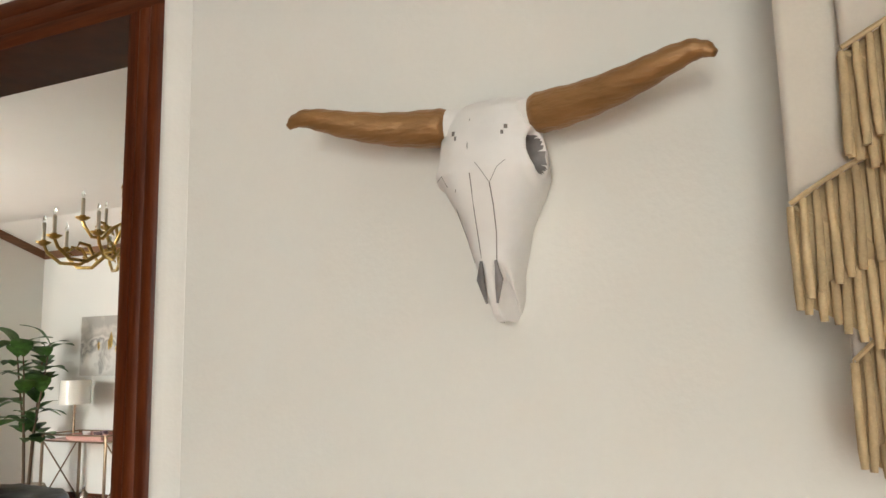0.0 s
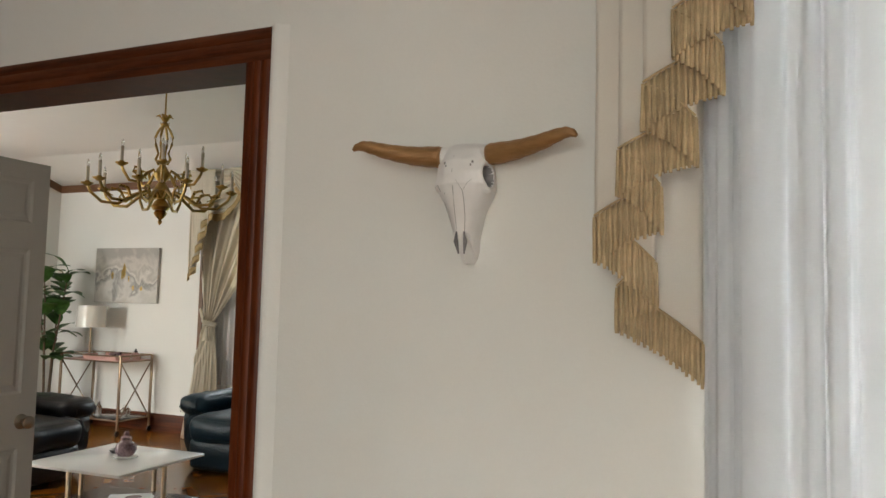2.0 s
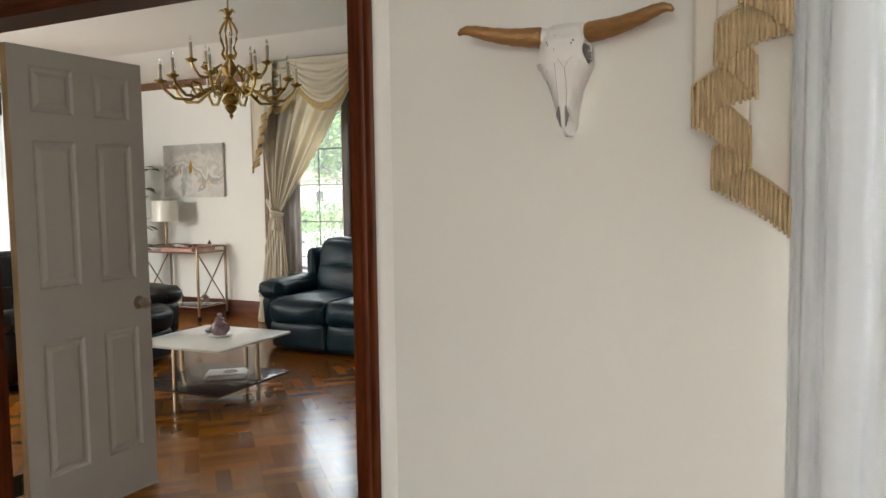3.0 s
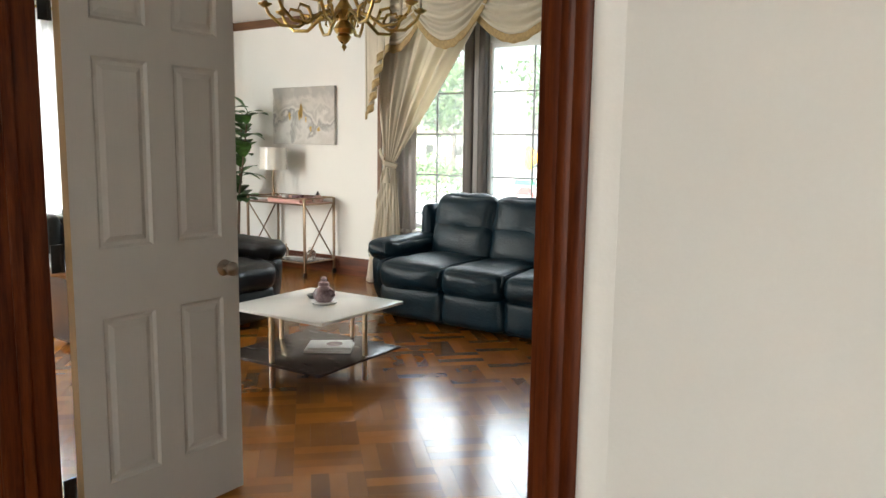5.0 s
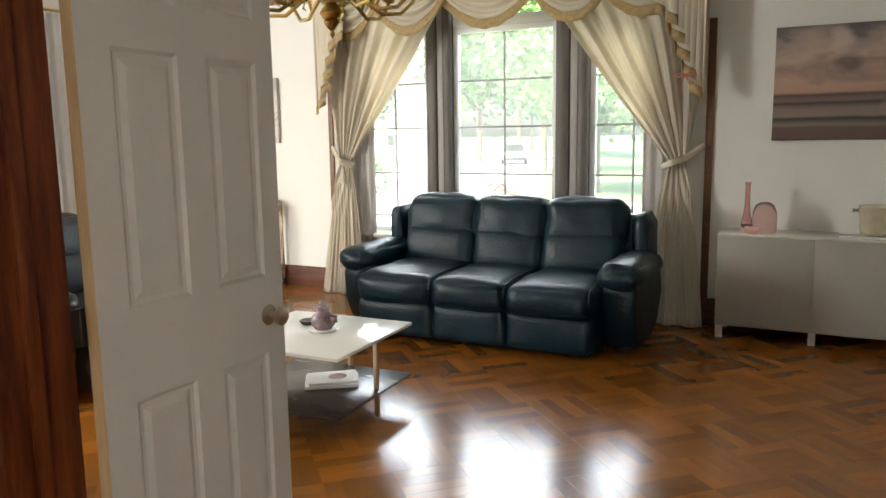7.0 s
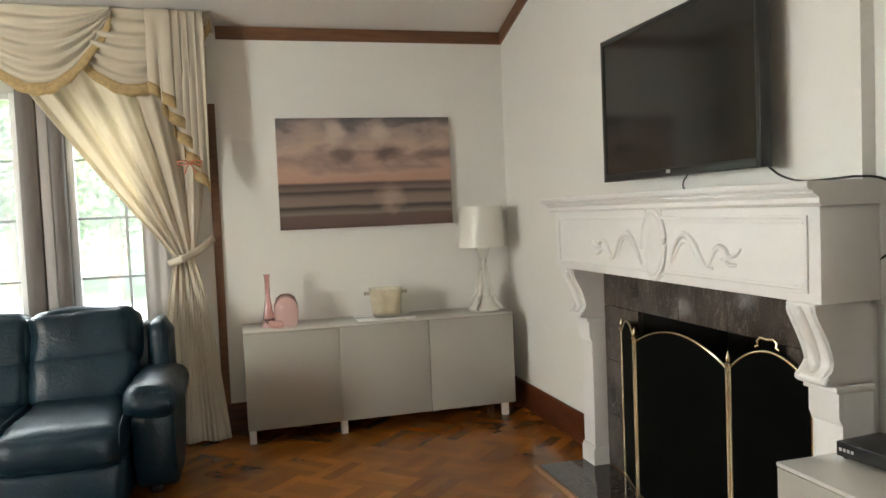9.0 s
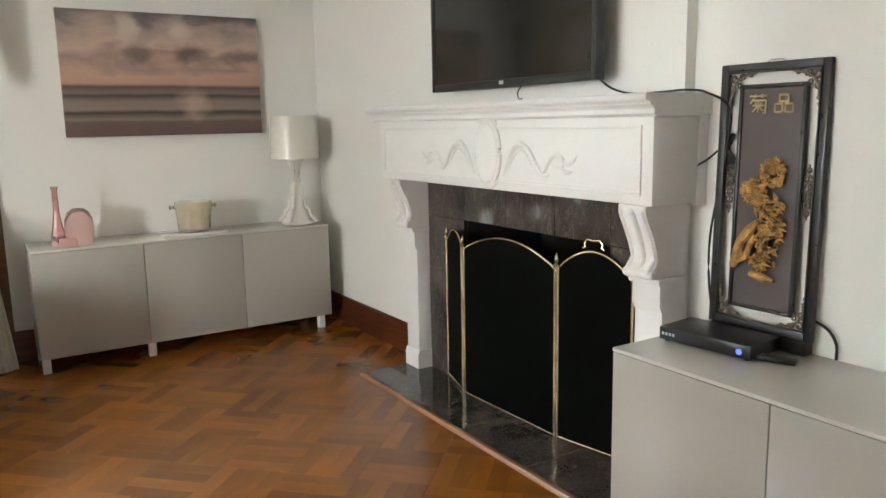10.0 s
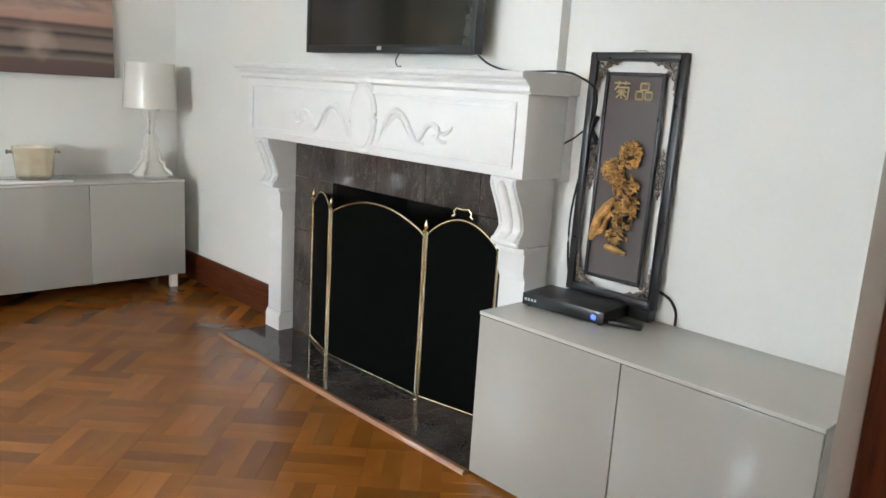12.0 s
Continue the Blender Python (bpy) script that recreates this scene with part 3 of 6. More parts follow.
# ---- living room: leather seating ----
def recliner(name, label, category, seats, arm, at, rz, leather):
    """A padded leather recliner sofa, front towards -y; seats: the widths of its places."""
    s = thing(name, label, category, at, rz)
    half = sum(seats) / 2
    part("base", bm_round((-half + 0.002, -0.50, 0.02), (half - 0.002, 0.50, 0.30), 0.03, 6), leather, s)
    part("back_shell", bm_round((-half - 0.14, 0.32, 0.10), (half + 0.14, 0.60, 0.86), 0.07, 8, wrinkle=0.006, seed=3), leather, s)
    x = -half
    for k, w in enumerate(seats):
        seed = 1.7 * k + 0.4
        a, b = x + 0.004, x + w - 0.004
        part("seat_cushion", bm_round((a, -0.60, 0.27), (b, 0.20, 0.485), 0.075, 14, puff=0.022, wrinkle=0.013, seed=seed, wscale=8), leather, s)
        part("footrest_panel", bm_round((a + 0.006, -0.565, 0.05), (b - 0.006, -0.36, 0.29), 0.035, 10, puff=0.016, wrinkle=0.012, seed=seed + 5, wscale=8), leather, s)
        low = bm_round((a + 0.004, -0.02, 0.0), (b - 0.004, 0.22, 0.33), 0.07, 10, puff=0.02, wrinkle=0.013, seed=seed + 9, wscale=9)
        part("lumbar_cushion", moved(low, Matrix.Translation((0, 0.10, 0.43)) @ Matrix.Rotation(radians(-13), 4, "X")), leather, s)
        top = bm_round((a - 0.006, -0.05, 0.0), (b + 0.006, 0.24, 0.36), 0.085, 14, puff=0.025, wrinkle=0.019, seed=seed + 13, wscale=8)
        part("headrest_cushion", moved(top, Matrix.Translation((0, 0.19, 0.63)) @ Matrix.Rotation(radians(-14), 4, "X")), leather, s)
        for e in (a, b):
            part("seam_piping", bm_tube([(e, -0.585, 0.31), (e, -0.597, 0.40), (e, -0.56, 0.47), (e, -0.4, 0.487), (e, 0.1, 0.487)], 0.005, 6), leather, s)
        x += w
    for side in (-1, 1):
        lo, hi = sorted((side * (half + 0.004), side * (half + arm)))
        prof = [(-0.30, 0.08), (-0.37, 0.22), (-0.385, 0.43), (-0.34, 0.52), (0.42, 0.52), (0.50, 0.30), (0.36, 0.10), (0.18, 0.03), (-0.20, 0.03)]
        part("arm_panel", bm_prism(prof, "x", lo + 0.02, hi - 0.02, 0.02), leather, s)
        ar = part("arm_pad", bm_round((lo - 0.012, -0.43, 0.455), (hi + 0.012, 0.34, 0.615), 0.075, 12, puff=0.02, wrinkle=0.018, seed=side + 21, wscale=12), leather, s)
        pleats = [bm_tube([(lo + (hi - lo) * t, -0.425, 0.475), (lo + (hi - lo) * t, -0.444, 0.525), (lo + (hi - lo) * (0.5 + (t - 0.5) * 0.8), -0.41, 0.592)], 0.004, 6) for t in (0.15, 0.32, 0.5, 0.68, 0.85)]
        part("gathered_front", joined(*pleats), leather, ar)
        part("back_wing", bm_round((lo + 0.05, 0.24, 0.35), (hi - 0.115, 0.60, 0.88), 0.07, 8, wrinkle=0.006, seed=side), leather, s)
        for y in (-0.18, 0.4):
            part("foot", bm_box((lo + 0.08, y - 0.03, 0.0), (lo + 0.14, y + 0.03, 0.045), 0.006), BLACKPLASTIC, s)
    return s


recliner("leather_sofa", "dark navy leather three-seat recliner sofa before the bay window", "sofa", (0.60, 0.55, 0.57), 0.255, (-2.50, 4.15, 0), 0, LEATHER)
recliner("leather_loveseat", "black leather recliner loveseat standing beside the coffee table", "loveseat", (0.56, 0.56), 0.27, (-4.46, 2.43, 0), 90, BLACKLEATHER)

# ---- coffee table and what lies on it ----
tb = thing("coffee_table", "square coffee table with glossy white top and dark lower shelf", "coffee table", (-2.735, 2.235, -0.0), 2)
part("tabletop", bm_box((-0.385, -0.375, 0.412), (0.385, 0.375, 0.430), 0.003), GLOSSWHITE, tb, "glossy white top")
part("lower_shelf", bm_box((-0.385, -0.40, 0.134), (0.385, 0.35, 0.149), 0.002), DARKSHELF, tb, "dark brown shelf")
for x, y in ((0.34, 0.05), (-0.34, 0.05), (0.0, -0.37), (0.0, 0.345)):
    part("leg", bm_box((x - 0.011, y - 0.011, 0.0), (x + 0.011, y + 0.011, 0.4115), 0.002), LEGMETAL, tb, "slim champagne metal leg")
jar = thing("ceramic_jar", "mauve mottled ceramic jar with stopper on a saucer", "jar", (-2.70, 2.27, 0.4305))
part("saucer", bm_lathe([(0.0, 0.0), (0.072, 0.0), (0.083, 0.012), (0.078, 0.016), (0.0, 0.012)], 28), GLOSSWHITE, jar, "pale saucer")
part("body", bm_lathe([(0.0, 0.013), (0.045, 0.014), (0.062, 0.035), (0.066, 0.06), (0.055, 0.085), (0.036, 0.10), (0.030, 0.112), (0.036, 0.118), (0.0, 0.119)], 28), MAUVE, jar)
part("stopper", bm_lathe([(0.0, 0.119), (0.030, 0.120), (0.034, 0.128), (0.016, 0.138), (0.020, 0.150), (0.014, 0.163), (0.0, 0.167)], 20), MAUVE, jar, "knobbed stopper")
part("handle", bm_tube([(0.06, 0, 0.05), (0.085, 0, 0.06), (0.085, 0, 0.085), (0.05, 0, 0.09)], 0.008, 8), MAUVE, jar)
dish = tagged(mesh_object("dish", moved(bm_lathe([(0, 0), (0.04, 0), (0.055, 0.018), (0.05, 0.022), (0.0, 0.012)], 24), pose(-2.86, 2.36, 0.4305)), DARKFRAME, 40), "small dark round dish on the white tabletop", "dish")
bk = thing("magazine_stack", "two white magazines stacked on the dark lower shelf", "magazines", (-2.665, 2.28, 0.1495), 35)
part("magazine", bm_box((-0.14, -0.105, 0.0), (0.14, 0.105, 0.018), 0.003), PAPER, bk)
part("magazine", moved(bm_box((-0.13, -0.095, 0.0185), (0.13, 0.095, 0.032), 0.003), pose(0.005, 0, 0, 0, 0, 4)), PAPER, bk)
part("cover_picture", moved(bm_lathe([(0.0, 0.0325), (0.05, 0.0325), (0.05, 0.0335), (0, 0.0335)], 20), pose(0.03, 0, 0)), MAUVE, bk, "printed cover picture")

# ---- sideboard below the sunset picture ----
def cabinet(name, label, at, rz, doors, width, depth, height, leg):
    """A storage unit, front towards -y, its front left bottom corner at the origin."""
    c = thing(name, label, "cabinet", at, rz)
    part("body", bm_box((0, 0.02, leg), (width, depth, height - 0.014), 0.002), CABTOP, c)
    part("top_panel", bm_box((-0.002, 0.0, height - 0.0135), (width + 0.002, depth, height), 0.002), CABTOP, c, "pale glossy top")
    w = width / doors
    for k in range(doors):
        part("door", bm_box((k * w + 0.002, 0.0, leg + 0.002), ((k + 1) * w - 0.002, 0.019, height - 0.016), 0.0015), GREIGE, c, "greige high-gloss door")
    return c


sb = cabinet("sideboard", "greige high-gloss three-door sideboard on white legs", (-1.031, 4.602, 0), 0, 3, 1.838, 0.40, 0.735, 0.09)
for x in (0.03, 0.62, 1.765):
    for y in (0.02, 0.34):
        part("leg", bm_box((x - 0.02 if x > 0.1 else x - 0.025, y, 0.0), (x + 0.025 if x > 0.1 else x + 0.02, y + 0.04, 0.0895), 0.002), WHITE, sb, "white square leg")
tvc = cabinet("media_cabinet", "greige high-gloss two-door media cabinet standing on the floor", (0.524, 1.576, 0), -90, 2, 1.205, 0.474, 0.645, 0.012)
part("plinth", bm_box((0.01, 0.03, 0.0), (1.195, 0.44, 0.0115)), CABTOP, tvc)

# ---- fireplace ----
fp = thing("fireplace", "white carved fireplace mantel with dark marble surround", "fireplace")
FY0, FY1 = 1.59, 3.60
part("fascia", bm_box((0.712, FY0, 1.115), (EAST - 0.001, FY1, 1.425), 0.004), WHITE, fp)
part("mantel_return", bm_box((EAST, FY0, 1.10), (RECESS - 0.001, 1.659, 1.43), 0.002), WHITE, fp)
cr = [(0.712, 1.425), (0.704, 1.432), (0.700, 1.436), (0.700, 1.452), (0.690, 1.462), (0.680, 1.466), (0.678, 1.474), (0.660, 1.480), (0.655, 1.488), (0.655, 1.500), (0.660, 1.505), (EAST - 0.001, 1.505), (EAST - 0.001, 1.425)]
part("mantel_shelf", bm_prism([(a, b) for a, b in cr], "y", FY0 - 0.012, FY1 + 0.07), WHITE, fp, "stepped crown shelf")
part("mantel_shelf_return", bm_box((EAST, FY0 - 0.012, 1.4305), (RECESS - 0.001, 1.659, 1.505), 0.002), WHITE, fp)
# raised border round the fascia panel
for lo, hi in (((0.704, FY0 + 0.05, 1.385), (0.7125, FY1 - 0.05, 1.397)), ((0.704, FY0 + 0.05, 1.145), (0.7125, FY1 - 0.05, 1.157)),
               ((0.704, FY0 + 0.05, 1.1575), (0.7125, FY0 + 0.062, 1.3845)), ((0.704, FY1 - 0.062, 1.1575), (0.7125, FY1 - 0.05, 1.3845))):
    part("panel_moulding", bm_box(lo, hi, 0.003), WHITE, fp)
for lo, hi in (((0.717, FY0 + 0.075, 1.368), (0.7125, FY1 - 0.075, 1.374)), ((0.717, FY0 + 0.075, 1.167), (0.7125, FY1 - 0.075, 1.173))):
    part("panel_moulding", bm_box(lo, hi, 0.002), WHITE, fp)
YM, ZM = 2.56, 1.277


def smooth_line(pts, steps=8):
    """A curve through the points."""
    P = [Vector(p) for p in pts]
    fine = []
    for i in range(len(P) - 1):
        p0, p1, p2, p3 = P[max(i - 1, 0)], P[i], P[i + 1], P[min(i + 2, len(P) - 1)]
        for k in range(steps):
            t = k / steps
            fine.append(0.5 * ((2 * p1) + (p2 - p0) * t + (2 * p0 - 5 * p1 + 4 * p2 - p3) * t * t + (3 * p1 - p0 - 3 * p2 + p3) * t ** 3))
    return fine + [P[-1]]


def relief(pts, thick, lift=0.006):
    """A carved band on the fascia through (y, z) points, swelling and thinning along its length."""
    line = smooth_line([(FX + 0.002, y, z) for y, z in pts])
    n = len(line) - 1
    return bm_tube([p + Vector((-lift * math.sin(math.pi * k / n), 0, 0)) for k, p in enumerate(line)], [thick * (0.35 + 0.65 * math.sin(math.pi * (0.08 + 0.84 * k / n))) for k in range(n + 1)], 8)


FX = 0.712
oval = part("cartouche", moved(bm_lathe([(0.0, 0.0), (1.0, 0.0), (1.0, 0.008), (0.92, 0.014), (0.80, 0.007), (0.55, 0.008), (0.25, 0.013), (0.0, 0.015)], 36), Matrix.Translation((FX + 0.0005, YM, ZM)) @ Matrix.Rotation(radians(-90), 4, "Y") @ Matrix.Diagonal((0.140, 0.086, 1, 1))), WHITE, fp, "raised oval cartouche")
part("cartouche_rim", bm_tube([(FX - 0.004, YM + 0.094 * math.cos(a), ZM + 0.147 * math.sin(a)) for a in [2 * math.pi * k / 36 for k in range(36)]], 0.0095, 8, closed=True), WHITE, oval)
part("cartouche_crest", relief([(YM + 0.062, ZM + 0.128), (YM + 0.045, ZM + 0.152), (YM, ZM + 0.160), (YM - 0.045, ZM + 0.150), (YM - 0.062, ZM + 0.125)], 0.013), WHITE, oval)
part("cartouche_foot", relief([(YM + 0.07, ZM - 0.128), (YM + 0.03, ZM - 0.146), (YM, ZM - 0.150), (YM - 0.03, ZM - 0.146), (YM - 0.07, ZM - 0.128)], 0.012), WHITE, oval)
for sgn in (-1, 1):
    def leafy(pts):
        return [(YM + sgn * a, ZM + b) for a, b in pts]
    part("acanthus_scroll", relief(leafy([(0.112, -0.095), (0.135, -0.05), (0.165, 0.0), (0.205, 0.037), (0.255, 0.040), (0.300, 0.012), (0.335, -0.035), (0.375, -0.078), (0.420, -0.082)]), 0.0135), WHITE, fp, "raised acanthus scroll")
    part("acanthus_vein", relief(leafy([(0.150, -0.070), (0.185, -0.015), (0.225, 0.014), (0.265, 0.010), (0.300, -0.030), (0.330, -0.070)]), 0.006), WHITE, fp)
    part("acanthus_curl", relief(leafy([(0.375, -0.080), (0.405, -0.050), (0.435, -0.010), (0.470, 0.004), (0.505, -0.012), (0.500, -0.040), (0.470, -0.045)]), 0.0115), WHITE, fp)
    part("acanthus_leaf", relief(leafy([(0.495, -0.015), (0.530, -0.030), (0.565, -0.020), (0.585, 0.002)]), 0.0085), WHITE, fp)
    part("acanthus_leaf", relief(leafy([(0.490, -0.045), (0.525, -0.062), (0.560, -0.060)]), 0.0085), WHITE, fp)
    part("acanthus_leaf", relief(leafy([(0.195, 0.030), (0.215, 0.055), (0.250, 0.058)]), 0.006), WHITE, fp)


def console(y0, y1):
    """A scrolled bracket under the mantel, in profile (x, z)."""
    prof = [(0.714, 1.114), (0.716, 1.085), (0.728, 1.055), (0.747, 1.020), (0.764, 0.985), (0.778, 0.945), (0.784, 0.915), (0.779, 0.893), (0.764, 0.880), (0.751, 0.866), (0.746, 0.852),
            (0.754, 0.841), (0.775, 0.838), (0.812, 0.838), (EAST - 0.002, 0.838), (EAST - 0.002, 1.114)]
    return bm_prism([(a, b) for a, b in prof], "y", y0, y1, 0.005)


for y0, y1 in ((3.405, 3.535), (1.625, 1.755)):
    br = part("console_bracket", console(y0, y1), WHITE, fp, "scrolled console bracket")
    ym = (y0 + y1) / 2
    for off in (-0.052, 0.052):
        part("bracket_rib", bm_tube(smooth_line([(0.718, ym + off, 1.108), (0.720, ym + off, 1.08), (0.748, ym + off, 1.02), (0.778, ym + off, 0.95), (0.784, ym + off, 0.91), (0.764, ym + off, 0.880), (0.750, ym + off, 0.858)], 4), 0.009, 8), WHITE, br)
    part("bracket_leaf", bm_tube(smooth_line([(0.720, ym, 1.10), (0.724, ym, 1.07), (0.752, ym, 1.01), (0.780, ym, 0.94), (0.782, ym, 0.90), (0.762, ym, 0.876)], 5), [0.008, 0.012, 0.016, 0.019, 0.021, 0.022, 0.022, 0.022, 0.021, 0.020, 0.019, 0.018, 0.017, 0.016, 0.015, 0.015, 0.015, 0.015, 0.015, 0.015, 0.014, 0.013, 0.012, 0.011, 0.010, 0.008], 10), WHITE, br)
    part("scroll_end", moved(bm_lathe([(0.0, -0.072), (0.010, -0.072), (0.016, -0.066), (0.017, 0.0), (0.016, 0.066), (0.010, 0.072), (0.0, 0.072)], 20), Matrix.Translation((0.763, ym, 0.858)) @ Matrix.Rotation(radians(90), 4, "X")), WHITE, br)
    part("bracket_foot", bm_box((0.788, y0 - 0.010, 0.815), (EAST - 0.003, y1 + 0.010, 0.8375), 0.004), WHITE, fp)
    part("pilaster", bm_box((0.818, y0 - 0.002, 0.119), (EAST - 0.003, y1 + 0.002, 0.8145), 0.004), WHITE, fp)
    part("pilaster_block", bm_prism([(0.804, 0.8145), (0.804, 0.735), (0.8175, 0.705), (0.8175, 0.8145)], "y", y0 - 0.002, y1 + 0.002), WHITE, fp)
    part("pilaster_plinth", bm_prism([(0.806, 0.013), (0.806, 0.095), (0.8175, 0.118), (EAST - 0.003, 0.118), (EAST - 0.003, 0.013)], "y", y0 - 0.008, y1 + 0.008), WHITE, fp)
# marble slips: tiles round the fire opening
BX0, BX1, BZ = 1.975, 3.04, 0.908
tiles = []
ys = [1.758, BX0, 2.32, 2.68, BX1, 3.402]
for a, b in zip(ys, ys[1:]):
    tiles.append(((0.899, a + 0.0015, BZ + 0.0015), (0.925, b - 0.0015, 1.113)))
for a, b in ((1.758, BX0), (BX1, 3.402)):
    for z0, z1 in ((0.013, 0.31), (0.31, 0.61), (0.61, BZ)):
        tiles.append(((0.899, a + 0.0015, z0 + 0.0015), (0.925, b - 0.0015, z1 - 0.0015)))
for lo, hi in tiles:
    part("marble_tile", bm_box(lo, hi, 0.001, 1), MARBLE, fp, smooth=None)
part("firebox", joined(bm_box((0.926, BX0 - 0.02, 0.0), (1.44, BX0, BZ)), bm_box((0.926, BX1, 0.0), (1.44, BX1 + 0.02, BZ)), bm_box((1.42, BX0, 0.0), (1.44, BX1, BZ)),
                       bm_box((0.926, BX0 - 0.02, BZ), (1.44, BX1 + 0.02, BZ + 0.02)), bm_box((0.926, BX0, 0.0), (1.42, BX1, 0.012))), SOOT, fp, "sooty black firebox")
gr = part("log_grate", joined(*[bm_tube([(1.0, y, 0.16), (1.02, y, 0.10), (1.25, y, 0.10), (1.28, y, 0.2)], 0.01, 6) for y in (2.25, 2.4, 2.55, 2.7)], bm_tube([(1.05, 2.2, 0.09), (1.05, 2.75, 0.09)], 0.01, 6)), BLACKPLASTIC, fp)
# hearth
EDGEWOOD = material("stained_edge_strip", (0.34, 0.17, 0.085), 0.22, var=0.3, scale=10, stretch=(1, 0.1, 1), bump=0.03)
he = tagged(thing("hearth", "polished dark marble hearth with a wooden edge strip", "hearth"), kind="structure")
for a, b in ((1.578, 2.06), (2.06, 2.545), (2.545, 3.03), (3.03, 3.53)):
    part("marble_tile", bm_box((0.529, a + 0.001, 0.001), (0.898, b - 0.001, 0.0125), 0.001, 1), MARBLE, he, smooth=None)
part("edge_strip", bm_prism([(0.494, 0.0), (0.496, 0.012), (0.503, 0.018), (0.520, 0.018), (0.5285, 0.012), (0.5285, 0.0)], "y", 1.578, 3.532), EDGEWOOD, he, "rounded wooden edge strip")

# ---- fire screen ----
fs = thing("fire_screen", "brass folding fire screen with black mesh panels", "fire screen", (0, 0, 0.0135))
def screen_panel(p, q, post, rise, grip):
    """One arched panel between two feet."""
    p, q = Vector((*p, 0)), Vector((*q, 0))
    d = q - p
    arch = [p + d * t + Vector((0, 0, post - 0.02 + rise * math.sin(math.pi * t) ** 0.8)) for t in [k / 20 for k in range(21)]]
    part("bottom_rail", bm_tube([p + Vector((0, 0, 0.012)), q + Vector((0, 0, 0.012))], 0.006, 8), SCREENBRASS, fs)
    part("arched_rail", bm_tube(arch, 0.0058, 8), SCREENBRASS, fs)
    bm = bmesh.new()
    low = [bm.verts.new(p + d * t + Vector((0, 0, 0.012))) for t in [k / 20 for k in range(21)]]
    top = [bm.verts.new(a) for a in arch]
    for k in range(20):
        bm.faces.new((low[k], low[k + 1], top[k + 1], top[k]))
    bmesh.ops.solidify(bm, geom=list(bm.faces), thickness=0.003)
    part("mesh_panel", bm, MESH, fs, "black woven mesh")
    if grip:
        m = p + d * 0.5 + Vector((0, 0, post - 0.02 + rise))
        u = d.normalized()
        g = [m + u * a + Vector((0, 0, b)) for a, b in ((-0.055, 0.012), (-0.04, 0.02), (-0.045, 0.035), (-0.03, 0.05), (0, 0.046), (0.03, 0.05), (0.045, 0.035), (0.04, 0.02), (0.055, 0.012))]
        part("handle", bm_tube(g, 0.006, 8), SCREENBRASS, fs)


feet = [(0.892, 3.203), (0.80, 2.91), (0.818, 2.209), (0.89, 1.835)]
screen_panel(feet[0], feet[1], 0.782, 0.085, False)
screen_panel(feet[1], feet[2], 0.782, 0.098, False)
screen_panel(feet[2], feet[3], 0.782, 0.105, True)
for k, (x, y) in enumerate(feet):
    for off in ((-0.009, 0.009) if k in (1, 2) else (0.0,)):
        part("post", bm_tube([(x, y + off, 0.0), (x, y + off, 0.785)], 0.0085, 10), SCREENBRASS, fs)
    part("finial", moved(bm_lathe([(0.0, 0), (0.014, 0.002), (0.016, 0.010), (0.007, 0.018), (0.011, 0.028), (0.009, 0.04), (0.0, 0.062)], 14), pose(x, y, 0.782)), SCREENBRASS, fs)

# ---- television and cables ----
tv = thing("television", "black flat-screen television mounted on the chimney wall", "television", (0.812, 2.588, 1.929), -90)
part("bezel", joined(bm_box((-0.605, 0.0, -0.358), (-0.580, 0.05, 0.358), 0.003), bm_box((0.580, 0.0, -0.358), (0.605, 0.05, 0.358), 0.003), bm_box((-0.580, 0.0, -0.358), (0.580, 0.05, -0.322), 0.003), bm_box((-0.580, 0.0, 0.334), (0.580, 0.05, 0.358), 0.003)), BLACKPLASTIC, tv, "glossy black bezel")
part("screen", bm_box((-0.580, 0.006, -0.322), (0.580, 0.045, 0.334)), SCREEN, tv, "dark switched-off screen", smooth=None)
part("wall_bracket", bm_box((-0.2, 0.0505, -0.15), (0.2, 0.132, 0.15)), BLACKPLASTIC, tv)
part("maker_mark", bm_box((-0.02, -0.001, -0.344), (0.012, -0.0003, -0.328)), WHITELED, tv, "small pale maker's mark")
def cable(label, pts, r=0.004):
    fine = []
    P = [Vector(p) for p in pts]
    for i in range(len(P) - 1):
        p0, p1, p2, p3 = P[max(i - 1, 0)], P[i], P[i + 1], P[min(i + 2, len(P) - 1)]
        for k in range(6):
            t = k / 6
            fine.append(0.5 * ((2 * p1) + (p2 - p0) * t + (2 * p0 - 5 * p1 + 4 * p2 - p3) * t * t + (3 * p1 - p0 - 3 * p2 + p3) * t ** 3))
    fine.append(P[-1])
    return tagged(mesh_object("cable", bm_tube(fine, r, 6), BLACKCABLE, 60), label, "cable")
cable("thin black cable lying along the white mantel shelf", [(0.85, 2.46, 1.60), (0.79, 2.44, 1.545), (0.74, 2.37, 1.512), (0.70, 2.30, 1.5095)], 0.003)
cable("black cable running over the mantel end to the box", [(0.87, 2.05, 1.60), (0.86, 1.95, 1.54), (0.83, 1.80, 1.51), (0.80, 1.62, 1.510), (0.80, 1.53, 1.512), (0.86, 1.49, 1.50), (0.955, 1.47, 1.44), (0.972, 1.50, 1.25), (0.972, 1.545, 1.0), (0.972, 1.54, 0.80), (0.972, 1.50, 0.652)], 0.0042)
cable("black cable hanging behind the leaning panel to the cabinet", [(0.985, 1.14, 0.76), (0.985, 1.09, 0.74), (0.985, 1.06, 0.70), (0.982, 1.055, 0.650)], 0.005)
